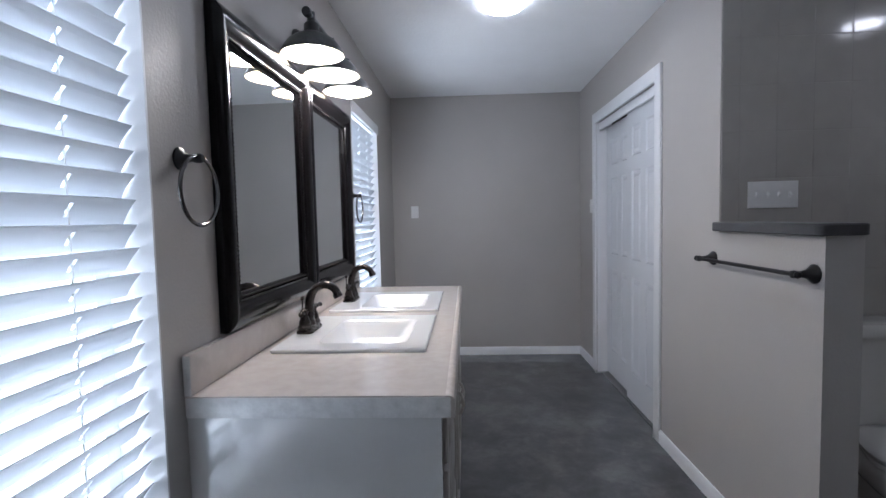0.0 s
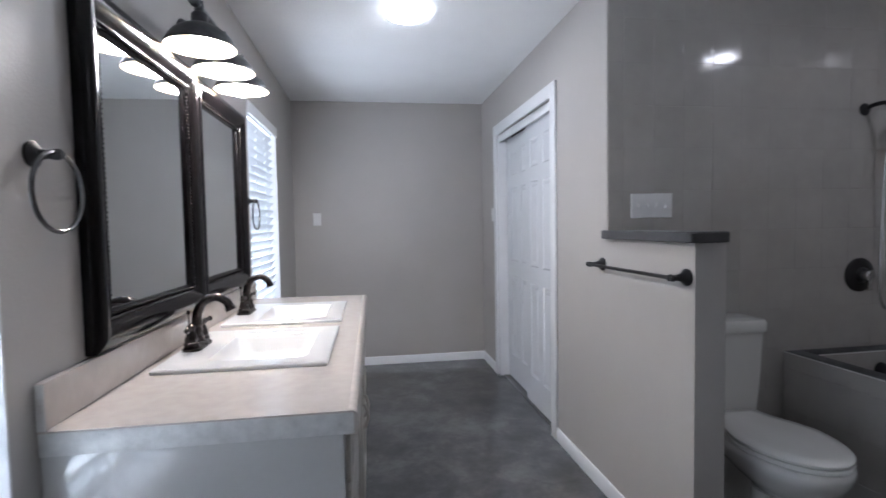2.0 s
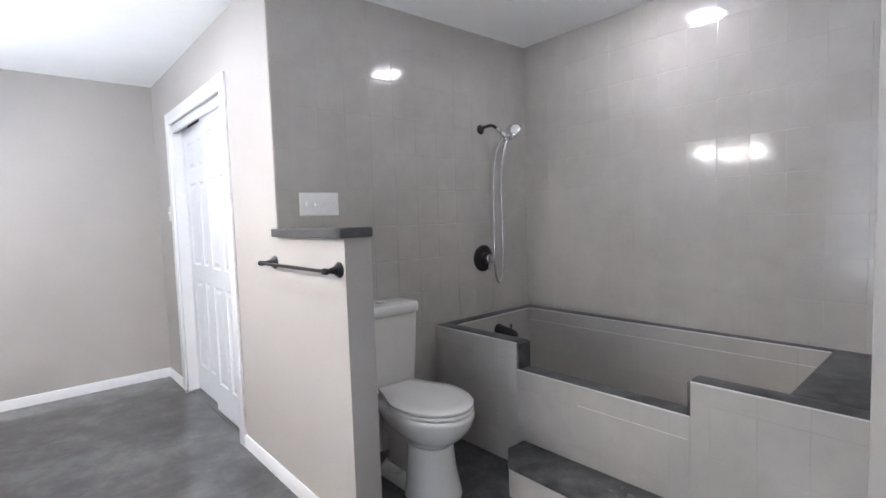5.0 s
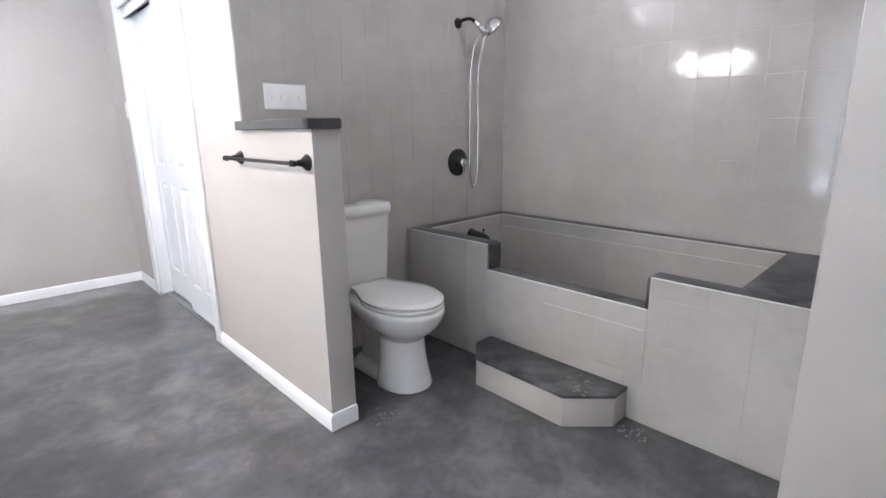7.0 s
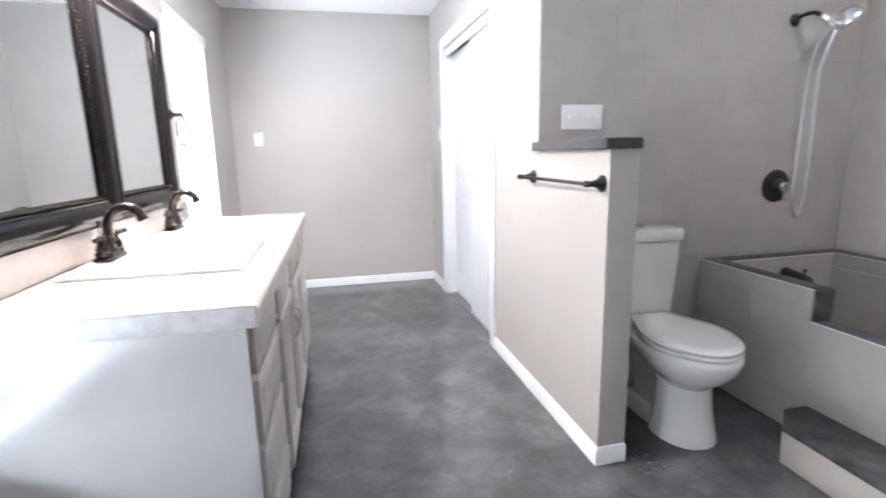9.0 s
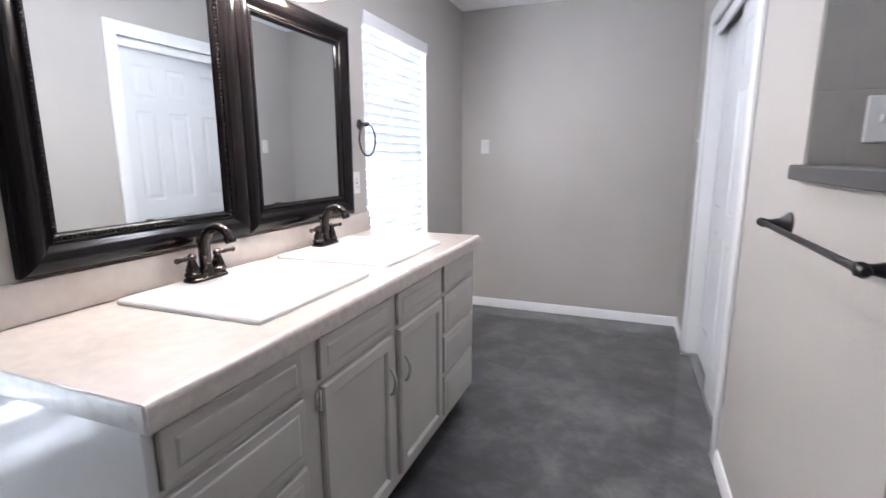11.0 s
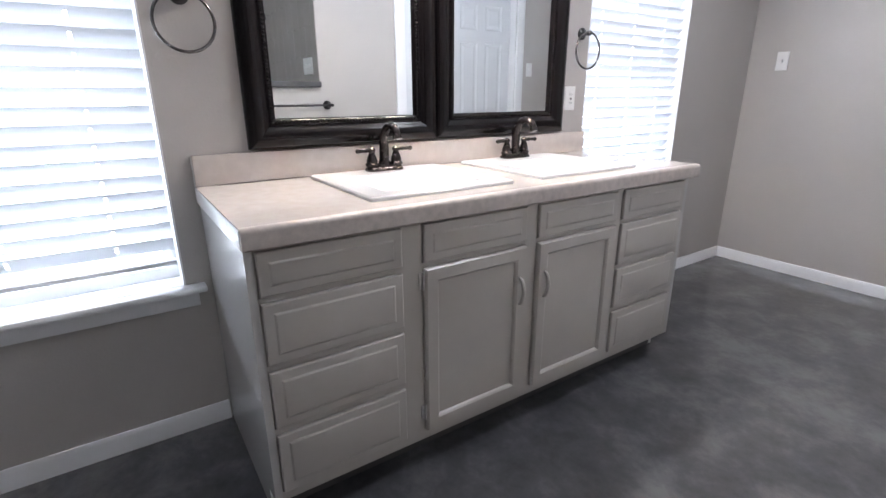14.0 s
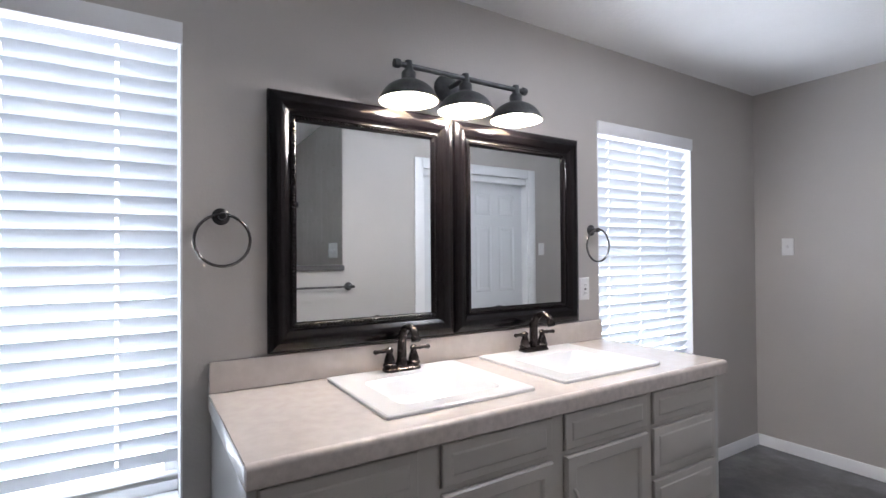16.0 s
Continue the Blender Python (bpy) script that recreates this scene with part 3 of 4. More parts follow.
def sink(y):
    s = thing("sink", "white rectangular drop-in sink with a wide flat rim", "sink", ((SX0 + SX1) / 2, y + SW / 2, C_Z), "vanity sinks")
    hx, hy = (SX1 - SX0) / 2, SW / 2
    bx = 0.030
    rings = [round_rect(0, 0, hx - 0.022, hy - 0.022, 0.004, -0.02), round_rect(0, 0, hx - 0.001, hy - 0.001, 0.006, 0.0005),
             round_rect(0, 0, hx, hy, 0.007, 0.009), round_rect(0, 0, hx - 0.004, hy - 0.004, 0.006, 0.013),
             round_rect(bx, 0, 0.150, 0.185, 0.03, 0.011), round_rect(bx, 0, 0.145, 0.178, 0.032, 0.004),
             round_rect(bx, 0, 0.125, 0.150, 0.05, -0.045), round_rect(bx, 0, 0.095, 0.112, 0.05, -0.078),
             round_rect(bx, 0, 0.05, 0.055, 0.04, -0.095)]
    part("basin", loft(rings, cap_start=False), PORCELAIN, s)
    part("drain", lathe([(0.024, -0.0945), (0.024, -0.0915), (0.018, -0.0915), (0.016, -0.095), (0.0, -0.095)], 20, m=pose(bx, 0, 0)), BRONZE, s)
    return s


def faucet(y):
    """A centre-set faucet: stepped base, gooseneck spout and two lever handles."""
    f = thing("faucet", "oil-rubbed bronze two-handle faucet with a curved spout", "faucet", (0.098, y, C_Z + 0.0125), "vanity faucets")
    base = [round_rect(0, 0, 0.030, 0.074, 0.020, 0.0), round_rect(0, 0, 0.030, 0.074, 0.020, 0.008), round_rect(0, 0, 0.025, 0.069, 0.018, 0.012),
            round_rect(0, 0, 0.023, 0.067, 0.016, 0.021)]
    part("base", loft(base), BRONZE, f)
    pts = bend([(0, 0, 0.018), (0.001, 0, 0.07), (0.006, 0, 0.118), (0.028, 0, 0.156), (0.064, 0, 0.168), (0.098, 0, 0.154), (0.114, 0, 0.122)], 6)
    n = len(pts)
    spout = part("spout", tube(pts, [0.0195 - 0.0050 * min(1, i / (n * 0.55)) + (0.0025 if i > n - 4 else 0) for i in range(n)], 16), BRONZE, f)
    part("collar", lathe([(0.023, 0.018), (0.025, 0.024), (0.0215, 0.034), (0.0200, 0.040)], 20), BRONZE, spout)
    part("lift_rod", lathe([(0.0025, 0.02), (0.0025, 0.110), (0.006, 0.114), (0.006, 0.124), (0.0, 0.128)], 10, m=pose(-0.024, 0, 0)), BRONZE, f)
    for s in (-1, 1):
        h = part("handle", lathe([(0.025, 0.019), (0.025, 0.027), (0.020, 0.031), (0.021, 0.038), (0.016, 0.054), (0.011, 0.068), (0.0145, 0.073),
                                  (0.0145, 0.081), (0.009, 0.087), (0.0, 0.091)], 18, m=pose(0, s * 0.051, 0)), BRONZE, f)
        q = Matrix.Translation((0.0, s * 0.051, 0.077)) @ Euler((radians(-90 * s), 0, radians(-8 * s))).to_matrix().to_4x4()
        part("lever", lathe([(0.0080, 0.008), (0.0070, 0.020), (0.0092, 0.026), (0.0066, 0.032), (0.0076, 0.055), (0.0098, 0.060), (0.006, 0.067), (0.0, 0.068)], 12, m=q),
             BRONZE, h)
    return f


for y in SINKS:
    sink(y)
    faucet(y + SW / 2 + 0.012)


# ---- things on the window wall ----
def mirror(y0, y1, z0, z1, turn):
    """A framed mirror: a wide scooped frame with mitred corners, a bead line and a silvered glass."""
    m = thing("framed_mirror", "espresso wooden framed mirror with beaded inner edge", "mirror", (0.003 + abs(turn) * 0.0066, (y0 + y1) / 2, z0), "pair of vanity mirrors", turn)
    hw, h = (y1 - y0) / 2, z1 - z0
    steps = [(0.0, 0.0), (0.0, 0.022), (0.003, 0.027), (0.010, 0.032), (0.018, 0.036), (0.026, 0.0385), (0.034, 0.039), (0.044, 0.0375), (0.054, 0.0335), (0.063, 0.027), (0.070, 0.021),
             (0.074, 0.0205), (0.077, 0.0235), (0.081, 0.0235), (0.083, 0.017), (0.092, 0.015), (0.094, 0.012), (0.099, 0.011), (0.100, 0.004)]
    cor = ((-hw, 0), (hw, 0), (hw, h), (-hw, h))
    inn = ((1, 1), (-1, 1), (-1, -1), (1, -1))
    for i, nm in enumerate(("bottom_rail", "side_stile", "top_rail", "side_stile")):
        j = (i + 1) % 4
        rings = [[(d, cor[c][0] + inn[c][0] * s, cor[c][1] + inn[c][1] * s) for s, d in steps] for c in (i, j)]
        part(nm, loft(rings, cap_start=False, cap_end=False), FRAME, m, angle=50)
    part("glass", box((0.001, -hw + 0.099, 0.099), (0.005, hw - 0.099, h - 0.099)), MIRROR, m, "silvered mirror glass")
    edge, gap = 0.0875, 0.0125
    bm = bmesh.new()
    line = []
    n = int((2 * hw - 2 * edge) / gap)
    for k in range(n + 1):
        line += [(-hw + edge + k * gap, edge), (-hw + edge + k * gap, h - edge)]
    n = int((h - 2 * edge) / gap)
    for k in range(1, n):
        line += [(-hw + edge, edge + k * gap), (hw - edge, edge + k * gap)]
    for yy, zz in line:
        lathe([(0.0, -0.0046), (0.0035, -0.003), (0.0048, 0.0), (0.0035, 0.003), (0.0, 0.0046)], 6, bm, pose(0.0185, yy, zz))
    tagged(part("bead_line", bm, BEAD, m, "row of small dark beads", angle=60), kind="stuff")
    return m


mirror(0.181, 0.929, 1.000, 1.909, -0.90)
mirror(0.934, 1.684, 1.000, 1.906, 0.0)


def towel_ring(y, z):
    r = thing("towel_ring", "dark bronze towel ring on a round wall post", "towel ring", (0.0, y, z), "towel rings")
    q = pose(0, 0, 0, 0, 90, 0)
    part("post", lathe([(0.028, 0.0005), (0.028, 0.006), (0.022, 0.010), (0.012, 0.018), (0.009, 0.034), (0.012, 0.042), (0.012, 0.054), (0.008, 0.060), (0.0, 0.061)], 22, m=q), BLACK, r)
    R = 0.083
    pts = [(0.048, R * math.sin(2 * math.pi * k / 48), -R + 0.004 + R * math.cos(2 * math.pi * k / 48)) for k in range(48)]
    part("ring", tube(pts, 0.0048, 10, closed=True), GUNMETAL, r, "slim gunmetal ring")
    return r


towel_ring(0.036, 1.464)
towel_ring(1.806, 1.456)


def plate(name, label, m, gangs, kind):
    """A wall plate in the x-z plane that faces -y, placed by m."""
    w, h = 0.070 + 0.046 * (gangs - 1), 0.114
    p = tagged(new(name), label, kind)
    p.matrix_basis = m
    part("cover", loft([[(x, y, z) for x, z in ((-w / 2 + i, -h / 2 + i), (w / 2 - i, -h / 2 + i), (w / 2 - i, h / 2 - i), (-w / 2 + i, h / 2 - i))]
                        for i, y in ((0, -0.0005), (0, -0.003), (0.003, -0.006))]), PLATE, p)
    for g in range(gangs):
        x = (g - (gangs - 1) / 2) * 0.046
        if kind == "outlet":
            part("face", box((x - 0.017, -0.0085, -0.034), (x + 0.017, -0.006, 0.034), 0.001), PLATE, p)
            for z in (0.018, -0.022):
                for dx in (-0.006, 0.006):
                    part("slot", box((x + dx - 0.001, -0.0090, z - 0.005), (x + dx + 0.001, -0.0084, z + 0.005)), BLACK, p)
            part("test_button", box((x - 0.006, -0.0095, -0.006), (x + 0.006, -0.0085, 0.003)), BLACK, p)
        else:
            up = 1 if (g % 2 == 0) else -1
            bm = loft([[(x + sx * 0.005, -0.006, sz * 0.0115) for sx, sz in ((-1, -1), (1, -1), (1, 1), (-1, 1))],
                       [(x + sx * 0.0035, -0.017, up * 0.007 + sz * 0.004) for sx, sz in ((-1, -1), (1, -1), (1, 1), (-1, 1))]])
            part("toggle", bm, PLATE, p)
            for z in (0.030, -0.030):
                part("screw", lathe([(0.0028, 0), (0.0028, 0.0006), (0, 0.0010)], 10, m=pose(x, -0.006, z, 90, 0, 0)), PLATE, p)
    return p


plate("light_switch", "white single toggle switch on the grey wall", pose(0.205, Y_FAR, 1.372), 1, "light switch")
SKEWED.append(plate("light_switch", "white single toggle switch beside the closet trim", pose(X_CLOSET, 3.10, 1.385, 0, 0, -90), 1, "light switch"))
plate("switch_plate", "white four-gang toggle switch plate on grey tile", pose(2.0, Y_TILE - 0.0016, 1.376), 4, "light switch")
plate("wall_outlet", "white wall outlet beside the mirror", pose(0.0, 1.752, 1.155, 0, 0, 90), 1, "outlet")

# vanity light
vl = thing("vanity_light", "dark bar vanity light with three lit barn shades", "wall lamp", (0.0, 0.920, 2.04))
qx = pose(0, 0, 0, 0, 90, 0)
part("canopy", lathe([(0.060, 0.0005), (0.060, 0.010), (0.052, 0.020), (0.030, 0.028), (0.014, 0.034)], 28, m=qx), SHADE, vl)
BX, BZ = 0.145, 0.001
part("arm", tube(bend([(0.030, 0, -0.002), (0.08, 0, 0.0), (BX, 0, BZ)], 5), 0.011, 12), SHADE, vl)
part("bar", lathe([(0.0, -0.318), (0.015, -0.318), (0.017, -0.312), (0.017, -0.298), (0.0125, -0.292), (0.0105, -0.288), (0.0105, 0.288), (0.0125, 0.292), (0.017, 0.298),
                   (0.017, 0.312), (0.015, 0.318), (0.0, 0.318)], 18, m=pose(BX, 0, BZ, 90, 0, 0)), SHADE, vl, "dark pipe-like bar")
for y in (-0.258, 0.0, 0.262):
    base = pose(BX, y, BZ)
    sh = part("shade", lathe([(0.0, 0.020), (0.014, 0.018), (0.016, -0.016), (0.022, -0.020), (0.027, -0.027), (0.027, -0.050), (0.033, -0.056), (0.048, -0.062), (0.068, -0.072),
                              (0.086, -0.086), (0.099, -0.103), (0.107, -0.118), (0.111, -0.124), (0.113, -0.134), (0.110, -0.134), (0.1045, -0.119), (0.096, -0.104), (0.083, -0.0885),
                              (0.066, -0.0755), (0.046, -0.066), (0.030, -0.062), (0.0, -0.062)], 36, m=base), SHADE, vl, "dark metal barn shade", angle=60)
    sh.data.materials.append(ENAMEL)
    for poly in sh.data.polygons:
        c = poly.center - Vector((BX, y, BZ))
        if poly.normal.z < -0.15 and c.z < -0.061:
            poly.material_index = 1
    part("bulb", lathe([(0.0, -0.066), (0.014, -0.067), (0.017, -0.078), (0.032, -0.100), (0.041, -0.120), (0.040, -0.138), (0.027, -0.155), (0.0, -0.163)], 20, m=base), BULB, sh, "glowing bulb")


# ---- ceiling lights ----
def ceiling_light(x, y, label, glow, k):
    c = thing("ceiling_light", label, "ceiling light", (x, y, Z_CEIL), "flush ceiling lights")
    part("rim", lathe([(0.1335 * k, -0.0005), (0.1335 * k, -0.004), (0.133 * k, -0.006), (0.131 * k, -0.006), (0.131 * k, -0.0005)], 40), TRIM, c)
    part("diffuser", lathe([(0.1305 * k, -0.006), (0.1305 * k, -0.009), (0.125 * k, -0.015), (0.105 * k, -0.019), (0.06 * k, -0.022), (0.0, -0.023)], 40), glow, c, "glowing white diffuser")


ceiling_light(0.910, 1.570, "round white flush ceiling light, switched on", LED, 0.86)
ceiling_light(3.14, 0.02, "round white flush ceiling light above the tub", LED_TUB, 0.72)


# ---- half wall ----
cap = thing("ledge", "dark stained slab ledge on top of the half wall", "ledge", (X_CLOSET + 0.046, Y_TILE - 0.312, HALF_Z + 0.0005))
hx, hy = 0.081, 0.322


def cap_ring(z, i):
    return round_rect(0, 0, hx - i, hy - i, 0.022, z)


part("slab", loft([cap_ring(0.0, 0.003), cap_ring(0.003, 0.0), cap_ring(0.034, 0.0), cap_ring(0.038, 0.004)]), CAPSTONE, cap)

bar = thing("towel_bar", "black metal towel bar with flared posts", "towel bar", (X_CLOSET, 0.775, 1.104))
for y in (-0.308, 0.308):
    q = pose(0, y, 0, 0, -90, 0)
    part("post", lathe([(0.031, 0.0005), (0.031, 0.006), (0.026, 0.012), (0.015, 0.026), (0.010, 0.046), (0.010, 0.056), (0.013, 0.062), (0.012, 0.072), (0.0, 0.076)], 22, m=q), BLACK, bar)
part("rod", lathe([(0.0, -0.338), (0.008, -0.336), (0.012, -0.328), (0.008, -0.320), (0.0075, -0.318), (0.0075, 0.318), (0.008, 0.320), (0.012, 0.328), (0.008, 0.336), (0.0, 0.338)], 14,
                  m=pose(-0.066, 0, 0, 90, 0, 0)), BLACK, bar)
SKEWED += [cap, bar]
# this wall stands a little out of square with the others
LEAN = Matrix.Translation((X_CLOSET, Y_TILE, 0)) @ pose(0, 0, 0, 0, 0, 0.66) @ Matrix.Translation((-X_CLOSET, -Y_TILE, 0))
for ob in SKEWED:
    ob.matrix_basis = LEAN @ ob.matrix_basis

# ---- toilet ----
TX, TY = 2.268, 0.600
toilet = thing("toilet", "off-white two-piece toilet with the lid closed", "toilet", (TX, TY, 0.0))


def egg(hw, front, back, z, cy=0.0, n=36, square=2.0, back_square=2.6):
    """An oval ring, longer to the front (-y)."""
    out = []
    for k in range(n):
        a = 2 * math.pi * k / n
        c, s = math.cos(a), math.sin(a)
        p = back_square if s > 0 else square
        r = (abs(c) ** p + abs(s) ** p) ** (-1 / p)
        out.append((hw * r * c, cy + (back if s > 0 else front) * r * s, z))
    return out


bowl = [egg(0.086, 0.126, 0.075, 0.236, -0.03), egg(0.092, 0.138, 0.085, 0.252, -0.03), egg(0.112, 0.168, 0.115, 0.272, -0.03), egg(0.140, 0.202, 0.165, 0.298, -0.03),
        egg(0.166, 0.231, 0.225, 0.330, -0.03), egg(0.182, 0.249, 0.262, 0.362, -0.03), egg(0.188, 0.256, 0.285, 0.388, -0.03), egg(0.188, 0.257, 0.300, 0.404, -0.03),
        egg(0.178, 0.246, 0.292, 0.415, -0.03)]
part("bowl", loft(bowl), BISCUIT, toilet, angle=60)
column = [egg(0.130, 0.170, 0.080, 0.0, -0.03, 36, 2.2), egg(0.131, 0.172, 0.080, 0.010, -0.03, 36, 2.2), egg(0.124, 0.162, 0.076, 0.045, -0.03, 36, 2.2),
          egg(0.113, 0.148, 0.072, 0.13, -0.03), egg(0.108, 0.140, 0.070, 0.20, -0.03), egg(0.106, 0.138, 0.074, 0.245, -0.03)]
part("pedestal", loft(column), BISCUIT, toilet, "narrow flared pedestal", angle=60)
foot = [round_rect(0, 0.140, 0.104, 0.140, 0.05, 0.0), round_rect(0, 0.140, 0.105, 0.141, 0.05, 0.012), round_rect(0, 0.140, 0.098, 0.134, 0.05, 0.045), round_rect(0, 0.138, 0.078, 0.120, 0.05, 0.068)]
part("foot", loft(foot), BISCUIT, toilet, angle=60)
trap = [round_rect(0, 0.130, 0.070, 0.128, 0.05, 0.060), round_rect(0, 0.120, 0.062, 0.130, 0.05, 0.12), round_rect(0, 0.110, 0.064, 0.140, 0.05, 0.20), round_rect(0, 0.115, 0.086, 0.145, 0.05, 0.30), round_rect(0, 0.115, 0.11, 0.15, 0.05, 0.37)]
part("trapway", loft(trap), BISCUIT, toilet, "recessed trapway behind the pedestal", angle=60)


def lid_ring(i, z, back=0.236):
    """A round front that draws in to a straight back edge."""
    out = []
    for k in range(25):
        a = math.pi + math.pi * k / 24
        out.append(((0.186 - i) * math.cos(a), -0.03 + (0.254 - i) * math.sin(a), z))
    side = []
    for k in range(1, 13):
        u = k / 12
        side.append((0.186 - i - 0.076 * u * u * (3 - 2 * u) - (0.012 if k == 12 else 0), -0.03 + (back - i + 0.03) * (u if k < 12 else 1.02)))
    return out + [(x, y, z) for x, y in side] + [(-x, y, z) for x, y in reversed(side)]


seat = [lid_ring(0.006, 0.4155, 0.20), lid_ring(0.0, 0.420, 0.20), lid_ring(0.0, 0.430, 0.20), lid_ring(0.004, 0.4345, 0.20)]
part("seat", loft(seat), BISCUIT, toilet, "closed seat ring")
lid = [lid_ring(0.005, 0.4375), lid_ring(0.001, 0.441), lid_ring(0.001, 0.450), lid_ring(0.008, 0.4555), lid_ring(0.05, 0.459)]
part("lid", loft(lid), BISCUIT, toilet, "smooth closed lid", angle=50)
for x in (-0.075, 0.075):
    part("hinge_cap", box((x - 0.020, 0.202, 0.4155), (x + 0.020, 0.234, 0.4365), 0.005), BISCUIT, toilet)
tank = [round_rect(0, 0.342, 0.150, 0.085, 0.030, 0.415), round_rect(0, 0.342, 0.160, 0.088, 0.032, 0.43), round_rect(0, 0.340, 0.172, 0.092, 0.034, 0.62), round_rect(0, 0.338, 0.180, 0.094, 0.034, 0.795)]
part("tank", loft(tank), BISCUIT, toilet, angle=50)
tlid = [round_rect(0, 0.336, 0.184, 0.098, 0.034, 0.7955), round_rect(0, 0.336, 0.190, 0.102, 0.036, 0.803), round_rect(0, 0.336, 0.190, 0.102, 0.036, 0.838), round_rect(0, 0.336, 0.183, 0.095, 0.034, 0.851),
        round_rect(0, 0.336, 0.14, 0.06, 0.03, 0.855)]
tl = part("tank_lid", loft(tlid), BISCUIT, toilet, angle=50)
part("flush_button", lathe([(0.026, 0.852), (0.026, 0.860), (0.021, 0.862), (0.019, 0.859), (0.0, 0.859)], 22, m=pose(0, 0.336, 0)), STEEL, tl, "round metal flush button")
for s in (-1, 1):
    part("bolt_cap", lathe([(0.014, 0.0), (0.013, 0.010), (0.0, 0.016)], 14, m=pose(s * 0.088, 0.10, 0.058)), BISCUIT, toilet)

# ---- built-in tub ----
TB_X, TB_XI, TB_BACK = 2.718, 2.814, 3.498
TB_YN, TB_Y0, TB_YI = 0.942, Y_STUB, -0.722
TB_Z, NOTCH_Z, N0, N1 = 0.638, 0.502, -0.432, 0.412
XE, YE = X_TUBWALL - 0.001, Y_TILE - 0.001
tub = thing("built_in_bathtub", "grey tiled built-in tub with a dark rim and low entry", "bathtub", (TB_X, Y_TILE, 0.0))


def tub_part(nm, lo, hi, mat, label="", bevel=0.003):
    o = (TB_X, Y_TILE, 0.0)
    return part(nm, box([a - b for a, b in zip(lo, o)], [a - b for a, b in zip(hi, o)], bevel), mat, tub, label)


front_far = tub_part("front_wall", (TB_X, N1, 0), (TB_XI, YE, TB_Z), GROUT)
front_low = tub_part("low_front_wall", (TB_X, N0, 0), (TB_XI, N1, NOTCH_Z), GROUT)
front_near = tub_part("front_wall", (TB_X, TB_Y0, 0), (TB_XI, N0, TB_Z), GROUT)
back_side = tub_part("back_wall", (TB_BACK, TB_YI, 0), (XE, YE, TB_Z), GROUT)
near_end = tub_part("end_wall", (TB_XI, TB_Y0, 0), (XE, TB_YI, TB_Z), GROUT)
far_end = tub_part("end_wall", (TB_XI, TB_YN, 0), (TB_BACK, YE, TB_Z), GROUT)
tub_part("tub_floor", (TB_XI, TB_YI, 0), (TB_BACK, TB_YN, 0.10), GROUT)
RZ0, RZ1, LAP = TB_Z + 0.0005, TB_Z + 0.0065, -0.004
tub_part("rim", (TB_X - LAP, N1 - 0.002, RZ0), (TB_XI + LAP, YE, RZ1), DECK, "dark stained rim", 0.002)
tub_part("rim", (TB_XI + LAP, TB_YN - LAP, RZ0), (XE, YE, RZ1), DECK, "dark stained rim", 0.002)
tub_part("rim", (TB_BACK - LAP, TB_YI + LAP, RZ0), (XE, TB_YN - LAP, RZ1), DECK, "dark stained rim", 0.002)
tub_part("rim", (TB_XI + LAP, TB_Y0 + 0.001, RZ0), (XE, TB_YI + LAP, RZ1), DECK, "dark stained rim, worn near the end", 0.002)
tub_part("rim", (TB_X - LAP, TB_Y0 + 0.001, RZ0), (TB_XI + LAP, N0 + 0.002, RZ1), DECK, "dark stained rim", 0.002)
tub_part("entry_sill", (TB_X - LAP, N0 + 0.013, NOTCH_Z + 0.0005), (TB_XI + LAP, N1 - 0.013, NOTCH_Z + 0.0065), DECK, "dark stained low entry sill", 0.002)
tub_part("notch_face", (TB_X + 0.001, N1 - 0.012, NOTCH_Z + 0.0005), (TB_XI - 0.001, N1 - 0.0005, TB_Z), DECK, "", 0.001)
tub_part("notch_face", (TB_X + 0.001, N0 + 0.0005, NOTCH_Z + 0.0005), (TB_XI - 0.001, N0 + 0.012, TB_Z), DECK, "", 0.001)

EZ0, EZ1 = TB_Z + 0.0005, TB_Z + 0.006
for lo, hi in (((TB_X - 0.0012, N0 + 0.002, NOTCH_Z + 0.0005), (TB_X + 0.0035, N1 - 0.002, NOTCH_Z + 0.006)),
               ((TB_X - 0.0012, N1, EZ0), (TB_X + 0.0035, YE - 0.002, EZ1)),
               ((TB_X - 0.0012, TB_Y0 + 0.002, EZ0), (TB_X + 0.0035, N0, EZ1)),
               ((TB_BACK - 0.0012, TB_YI - 0.002, EZ0), (TB_BACK + 0.0035, TB_YN + 0.0035, EZ1)),
               ((TB_XI - 0.002, TB_YN - 0.0012, EZ0), (TB_BACK - 0.0015, TB_YN + 0.0035, EZ1))):
    tub_part("edge_strip", lo, hi, EDGE, "pale tile edge", 0.001)
# thin pale strips stand in for highlights along the tile joints
tub_part("joint_glint", (TB_BACK - 0.0022, TB_YI + 0.004, TB_Z - 0.0752), (TB_BACK + 0.001, TB_YN - 0.004, TB_Z - 0.0730), EDGE, "pale strip painted as a tile joint's highlight", 0.0004)
tub_part("joint_glint", (TB_X - 0.0022, N0 + 0.01, 0.4130), (TB_X + 0.001, 0.06, 0.4152), EDGE, "pale strip painted as a tile joint's highlight", 0.0004)

spout = thing("tub_spout", "black metal tub spout", "tub spout", (3.165, TB_YN - 0.0016, 0.552))
part("body", tube([(0, 0, 0), (0, -0.012, 0), (0, -0.03, 0), (0, -0.10, -0.005), (0, -0.130, -0.014), (0, -0.146, -0.028)], [0.038, 0.036, 0.030, 0.029, 0.028, 0.023], 18), BLACK, spout)
